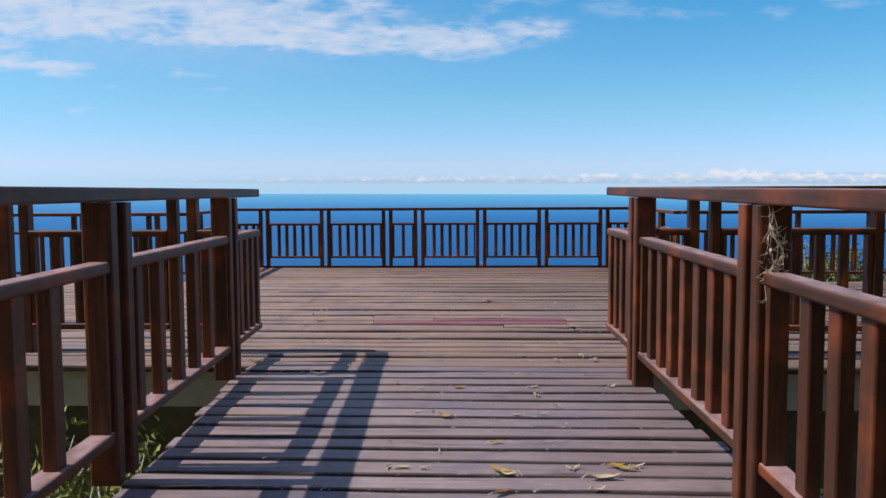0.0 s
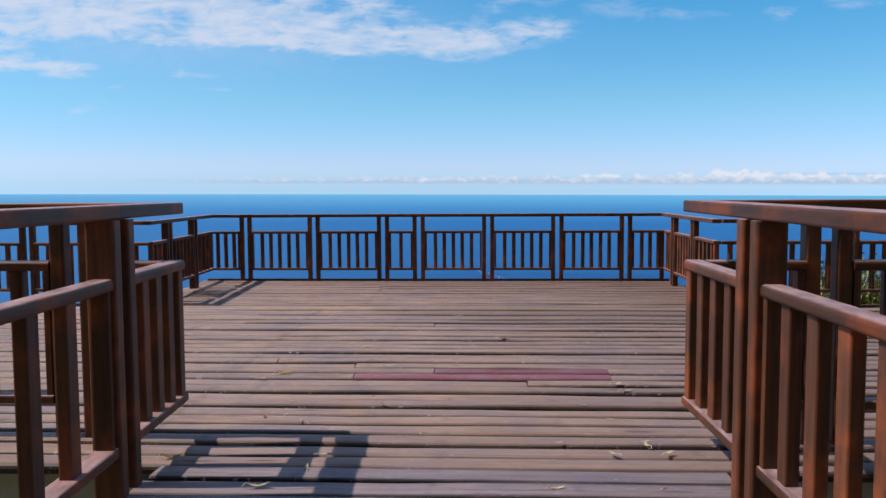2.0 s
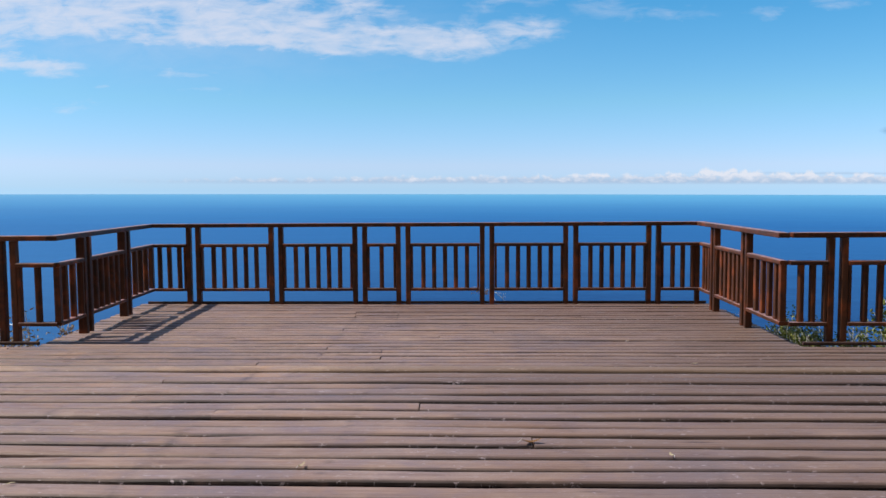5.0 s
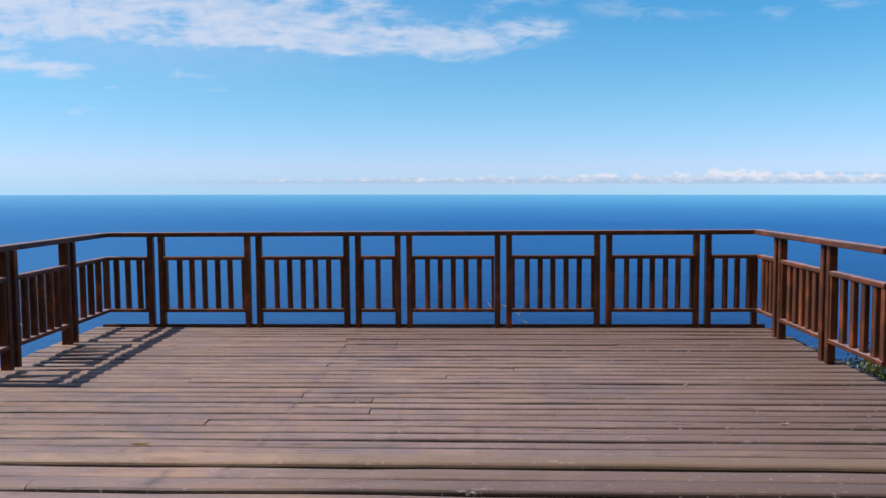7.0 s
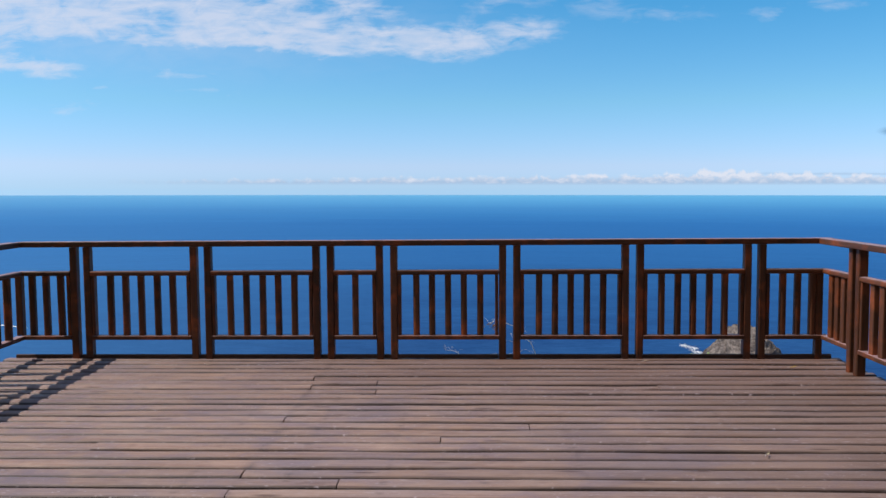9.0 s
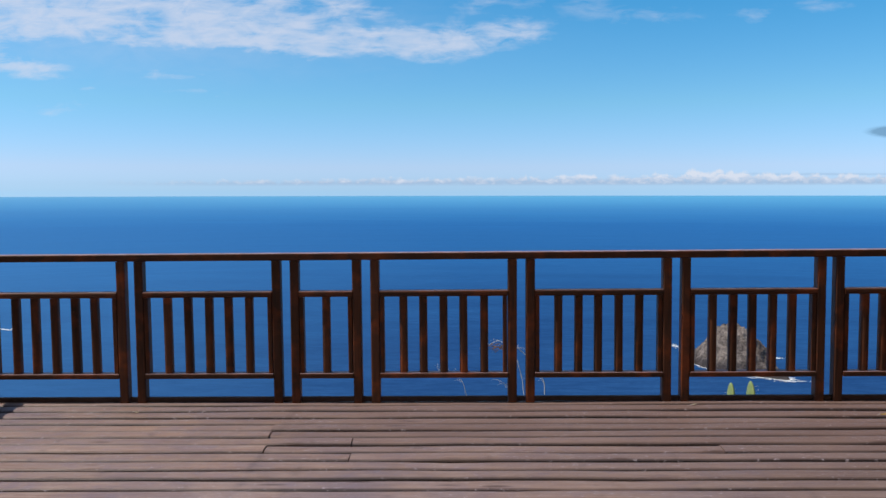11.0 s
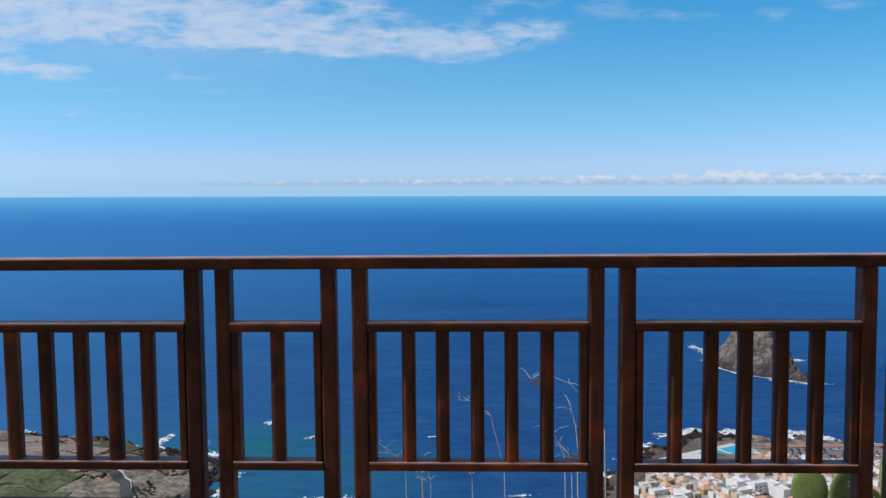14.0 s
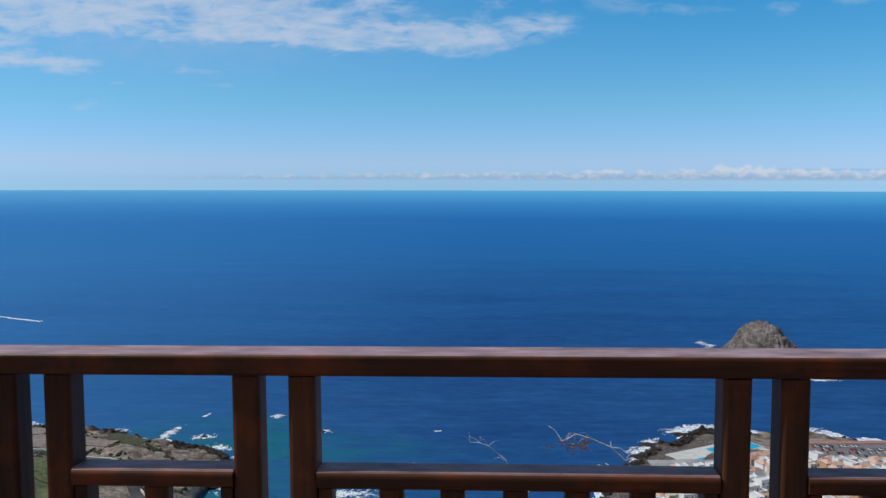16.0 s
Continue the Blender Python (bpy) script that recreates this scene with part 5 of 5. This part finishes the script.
# ---- cobweb on a post of the walkway's sunlit side ----
def cobweb(m):
    rng = random.Random(12)
    bm = bmesh.new()
    hub = [Vector((0.0, rng.uniform(-0.03, 0.03), -0.02 - 0.24 * i / 8)) for i in range(9)]
    for i, a in enumerate(hub):
        for _ in range(7):
            b = Vector((rng.uniform(-0.03, 0.0), rng.uniform(-0.055, 0.055), a.z + rng.uniform(-0.09, 0.07)))
            tube(bm, [a, (a + b) / 2 + Vector((-0.008, 0, -0.006)), b], 0.0011, 0.0005, 3)
    for _ in range(26):
        p = Vector((rng.uniform(-0.02, 0.0), rng.gauss(0.0, 0.025), rng.gauss(-0.2, 0.05)))
        way = Vector((rng.uniform(-1, 0), rng.uniform(-1, 1), rng.uniform(-1, 1))).normalized()
        add_leaf(bm, p, way, way.orthogonal().normalized(), 0.02, 0.005)
    ob = new("cobweb", mesh_from("cobweb", bm, plain_material("dusty_web", (0.45, 0.42, 0.36), (0.65, 0.6, 0.5), 20.0, 0.9)))
    ob.matrix_basis = m
    tagged(ob, "dusty torn cobweb with caught leaf scraps on post", "cobweb")


cobweb(TILT @ pose(WXR + 0.036, YN, UP, 0, -0.35, 91.6) @ Matrix.Translation((-2.403, 0.05, 0.93)))


# ---- litter on the deck ----
def leaf_litter(x, y, top, length, turn, kind, seed):
    """One curled fallen leaf with a midrib."""
    rng = random.Random(seed)
    mat, word = ((FALLEN_YELLOW, "yellow"), (FALLEN_PALE, "pale dry"), (FALLEN_BROWN, "brown curled"))[kind]
    e = thing("fallen_leaf", TILT @ pose(x, y, top + 0.004, 0, 0, turn), f"{word} fallen leaf lying on the deck boards", "leaf", "fallen leaves")
    bm = bmesh.new()
    rows = []
    curl = rng.uniform(0.3, 1.1)
    for i in range(7):
        t = i / 6
        w = math.sin(3.14 * min(max(t, 0.04), 0.97)) ** 0.8 * length * rng.uniform(0.1, 0.19)
        z = curl * length * (t - 0.5) ** 2 + rng.uniform(0, 0.003)
        rows.append([bm.verts.new((length * (t - 0.5), s * w + 0.1 * length * math.sin(3 * t), z + abs(s) * w * 0.5)) for s in (-1, 0, 1)])
    for a, b in zip(rows, rows[1:]):
        for k in range(2):
            bm.faces.new((a[k], a[k + 1], b[k + 1], b[k]))
    part("blade", mesh_from("blade", bm, mat, True), e)
    bm = bmesh.new()
    tube(bm, [Vector((-length * 0.5 + length * 0.01, 0, curl * length * 0.25 + 0.002)), Vector((-length * 0.7, 0.004, 0.004))], 0.0016, 0.001, 5)
    part("stalk", mesh_from("stalk", bm, TWIG), e)


FALLEN_YELLOW = leaf_material("yellow_fallen_leaf", (0.42, 0.27, 0.05), (0.55, 0.38, 0.09))
FALLEN_PALE = leaf_material("pale_fallen_leaf", (0.5, 0.42, 0.28), (0.62, 0.54, 0.38))
FALLEN_BROWN = leaf_material("brown_fallen_leaf", (0.2, 0.1, 0.04), (0.36, 0.2, 0.08))
LITTER = ((2.617, -9.607, 0.11, 5, 1), (3.537, -11.056, 0.14, 140, 0), (3.555, -11.094, 0.1, 165, 1), (3.957, -11.018, 0.12, 160, 0), (3.93, -11.0, 0.1, 5, 0), (3.871, -11.137, 0.15, 2, 1), (3.317, -10.392, 0.11, 150, 0),
          (3.618, -10.35, 0.08, 160, 1), (3.525, -10.738, 0.08, 20, 0), (3.726, -10.009, 0.07, 110, 1), (3.735, -10.03, 0.06, 60, 2), (3.357, -9.886, 0.1, 5, 0), (3.722, -9.867, 0.08, 25, 1), (3.146, -11.03, 0.06, 80, 2), (3.186, -11.039, 0.09, 5, 1),
          (3.264, -11.035, 0.06, 170, 1), (3.191, -10.319, 0.05, 60, 1), (3.791, -11.026, 0.07, 45, 1), (3.77, -11.02, 0.06, 120, 1), (4.008, -11.004, 0.08, 20, 1), (3.839, -11.234, 0.07, 10, 1), (3.532, -11.264, 0.1, 30, 2),
          (2.207, -9.318, 0.12, 8, 2), (3.644, -9.592, 0.08, 10, 1), (4.108, -9.847, 0.08, 35, 1), (3.801, -10.195, 0.05, 130, 2), (3.173, -9.895, 0.05, 30, 1), (3.732, -10.345, 0.07, 15, 1), (2.79, -9.257, 0.1, 5, 1), (2.749, -9.407, 0.07, 100, 1),
          (2.286, -7.865, 0.13, 12, 0), (2.192, -7.983, 0.08, 5, 1), (1.582, -7.271, 0.05, 40, 1), (4.093, -8.075, 0.09, 20, 1), (4.12, -8.212, 0.09, 15, 1), (4.098, -6.907, 0.06, 100, 1), (2.846, -7.656, 0.1, 3, 1), (2.624, -7.061, 0.07, 70, 1),
          (3.543, -6.752, 0.12, 10, 2), (3.9, -9.2, 0.07, 140, 1), (4.05, -9.1, 0.09, 100, 1), (4.11, -9.2, 0.08, 40, 1))
for i, (x, y, size, turn, kind) in enumerate(LITTER):
    leaf_litter(x, y, UP, size * 0.72, turn, kind, i)
for i, (x, y, size, turn, kind) in enumerate(((5.735, -0.36, 0.09, 20, 0), (1.301, -4.05, 0.15, 10, 2), (4.75, -2.55, 0.06, 50, 1), (5.099, -3.55, 0.07, 10, 1), (0.95, -0.25, 0.05, 0, 1), (4.62, -0.1, 0.06, 30, 1))):
    leaf_litter(x, y, 0.0, size * 0.8, turn, kind, 50 + i)
rng_litter = random.Random(77)
for i in range(34):
    x, y = rng_litter.uniform(2.3, 4.2), rng_litter.uniform(-11.6, -8.2)
    leaf_litter(x, y, UP, rng_litter.uniform(0.018, 0.035), rng_litter.uniform(0, 360), rng_litter.choice((1, 1, 2)), 100 + i)


# ---- decks, board by board ----
def board_mesh(length, mat, seed, crown=1.0):
    """One deck board with worn, rounded upper edges, a little warped: about 0.13 m wide, 0.042 m thick, its top at z = 0, running along x from 0."""
    prof = [(-0.058, -0.042), (0.058, -0.042), (0.0602, -0.021), (0.0575, -0.011), (0.05, -0.004), (0.034, -0.0005), (0.0, 0.0015), (-0.034, -0.0005), (-0.05, -0.004), (-0.0575, -0.011), (-0.0602, -0.021)]
    if crown < 1:
        prof = [(-0.064, -0.042), (0.064, -0.042), (0.0658, -0.008), (0.0635, -0.003), (0.056, 0.0), (0.0, 0.001), (-0.056, 0.0), (-0.0635, -0.003), (-0.0658, -0.008)]
    k, n = len(prof), max(2, round(length / 0.3))
    verts = []
    for i in range(n + 1):
        x = 0.003 + (length - 0.006) * i / n
        wave = [noise.noise((x * 1.3, seed * 3.7, c)) + 0.5 * noise.noise((x * 3.6, seed * 2.3, c)) for c in (0.5, 2.5, 4.5)]
        skew = 0.004 * noise.noise((i * 9.1, seed * 1.3, 8.5)) if i in (0, n) else 0.0
        verts += [(x + skew * y / 0.06, y * (1 + 0.06 * wave[0]) + 0.008 * wave[1], z + (0.005 * wave[2] + 0.045 * wave[0] * y if z > -0.03 else 0)) for y, z in prof]
    faces = [tuple(range(k - 1, -1, -1)), tuple(range(n * k, n * k + k))]
    faces += [(r * k + i, r * k + (i + 1) % k, r * k + k + (i + 1) % k, r * k + k + i) for r in range(n) for i in range(k)]
    me = bpy.data.meshes.new("board")
    me.from_pydata(verts, [], faces)
    me.materials.append(mat)
    return me



def deck(name, label, y_from, rows, pitch, extent, top, mat, joints=(), painted=(), crown=1.0, edge=None):
    """Rows of boards from y_from on towards the land; extent(y) gives the row's two ends; joints and painted name known butt joints and boards."""
    d = thing(name, TILT @ pose(0, 0, top), label, "deck", kind="structure")
    rng = random.Random(sum(map(ord, name)) + 4)
    for row in range(rows):
        y = y_from - pitch * (row + 0.5)
        x0, x1 = extent(y)
        near = [j for j in joints if abs(j[1] - y) < pitch / 2]
        red = [s for s in painted if abs(s[0] - y) < pitch / 2]
        cuts, x = [x0], x0 + rng.choice((1.5, 2.5, 3.0, 3.5, 4.0))
        while x < x1 - 0.7:
            if not 0.4 < x < 5.7:
                cuts.append(round(x * 2) / 2 + rng.uniform(-0.03, 0.03))
            x += rng.choice((4.0, 4.5, 5.0, 6.0))
        cuts.append(x1)
        for j in near:
            cuts = sorted([c for c in cuts if abs(c - j[0]) > 1.6 or c in (x0, x1)] + [j[0]])
        for _, a, b in red:
            cuts = sorted([c for c in cuts if c < a - 0.3 or c > b + 0.3] + [a, b])
        for a, b in zip(cuts, cuts[1:]):
            paint = any(abs(a - s[1]) < 0.01 for s in red)
            m = pose(a, y + rng.uniform(-0.004, 0.004), rng.uniform(-0.004, 0.003), rng.uniform(-0.9, 0.9), rng.uniform(-0.06, 0.06), rng.uniform(-0.1, 0.1))
            part("board", board_mesh(b - a, BOARD_RED if paint else edge if edge and row == 0 else mat, rng.uniform(0, 90), crown), d, m, "board with worn red paint" if paint else "")
    return d


YE = -5.187      # edge of the upper deck
Y0 = 0.0965
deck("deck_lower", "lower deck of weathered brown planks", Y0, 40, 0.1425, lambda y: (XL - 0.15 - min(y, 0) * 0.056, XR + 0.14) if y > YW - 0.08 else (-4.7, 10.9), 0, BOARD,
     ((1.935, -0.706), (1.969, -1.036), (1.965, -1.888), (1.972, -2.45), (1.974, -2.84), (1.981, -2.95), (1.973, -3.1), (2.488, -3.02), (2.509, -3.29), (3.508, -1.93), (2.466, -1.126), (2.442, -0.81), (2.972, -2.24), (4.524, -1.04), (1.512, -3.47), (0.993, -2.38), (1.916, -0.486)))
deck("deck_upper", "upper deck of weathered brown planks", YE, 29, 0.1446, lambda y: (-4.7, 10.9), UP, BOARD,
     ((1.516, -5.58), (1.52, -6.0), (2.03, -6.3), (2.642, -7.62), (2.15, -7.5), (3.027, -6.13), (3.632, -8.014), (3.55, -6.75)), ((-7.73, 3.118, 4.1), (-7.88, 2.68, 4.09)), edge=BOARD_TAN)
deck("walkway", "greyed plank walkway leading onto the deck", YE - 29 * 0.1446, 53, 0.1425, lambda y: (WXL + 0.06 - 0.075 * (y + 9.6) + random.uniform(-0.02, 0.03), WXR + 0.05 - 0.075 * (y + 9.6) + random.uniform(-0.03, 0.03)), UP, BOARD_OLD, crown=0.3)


def beam(name, x0, x1, y0, y1, z0, z1, mat, label):
    ob = new(name, box(x1 - x0, y1 - y0, z1 - z0, mat, 0.005))
    ob.matrix_basis = TILT @ pose((x0 + x1) / 2, (y0 + y1) / 2, z0)
    tagged(ob, label, "beam", kind="structure")


beam("riser", -4.7, 10.9, YE - 0.03, YE - 0.006, 0.002, UP - 0.036, BOARD_OLD, "plank riser between the two deck levels")
feet = [XL - 0.1] + [q + k * (POST_W + POST_GAP) / 2 for q in front for k in (-1, 1)] + [XR + 0.1]
for k0, k1 in zip(feet, feet[1:]):
    beam("trim", k0 + POST_W / 2 + 0.002, k1 - POST_W / 2 - 0.002, 0.03, 0.06, 0.002, 0.036, DARK_WOOD, "dark wooden kerb board between the front railing's posts")
beam("trim", -4.7, XLW - 0.16, YW - 0.075, YW - 0.04, 0.001, 0.03, DARK_WOOD, "dark wooden kerb board under the railing")
beam("trim", XR + 0.16, 10.9, YW - 0.075, YW - 0.04, 0.001, 0.03, DARK_WOOD, "dark wooden kerb board under the railing")
beam("deck_beam", -4.7, WXL - 0.05, -9.34, -9.2, 0.1, UP - 0.036, CONCRETE, "grey concrete beam carrying the deck's near edge")
beam("deck_beam", WXR + 0.12, 10.9, -9.34, -9.2, 0.1, UP - 0.036, CONCRETE, "grey concrete beam carrying the deck's near edge")
# wall added to stand in for the dark void under the deck
UNDER = plain_material("under_deck_dark", (0.1, 0.095, 0.085), (0.2, 0.19, 0.17), 3.0, 0.9)
beam("under_wall", -4.7, 10.9, -9.12, -9.0, -1.3, 0.1, UNDER, "added dark wall standing in for shade under the deck")
for bx in (WXL + 0.3, WXR - 0.2):
    beam("walkway_beam", bx, bx + 0.1, -17, -9.36, UP - 0.24, UP - 0.036, DARK_WOOD, "dark timber joist under the walkway")
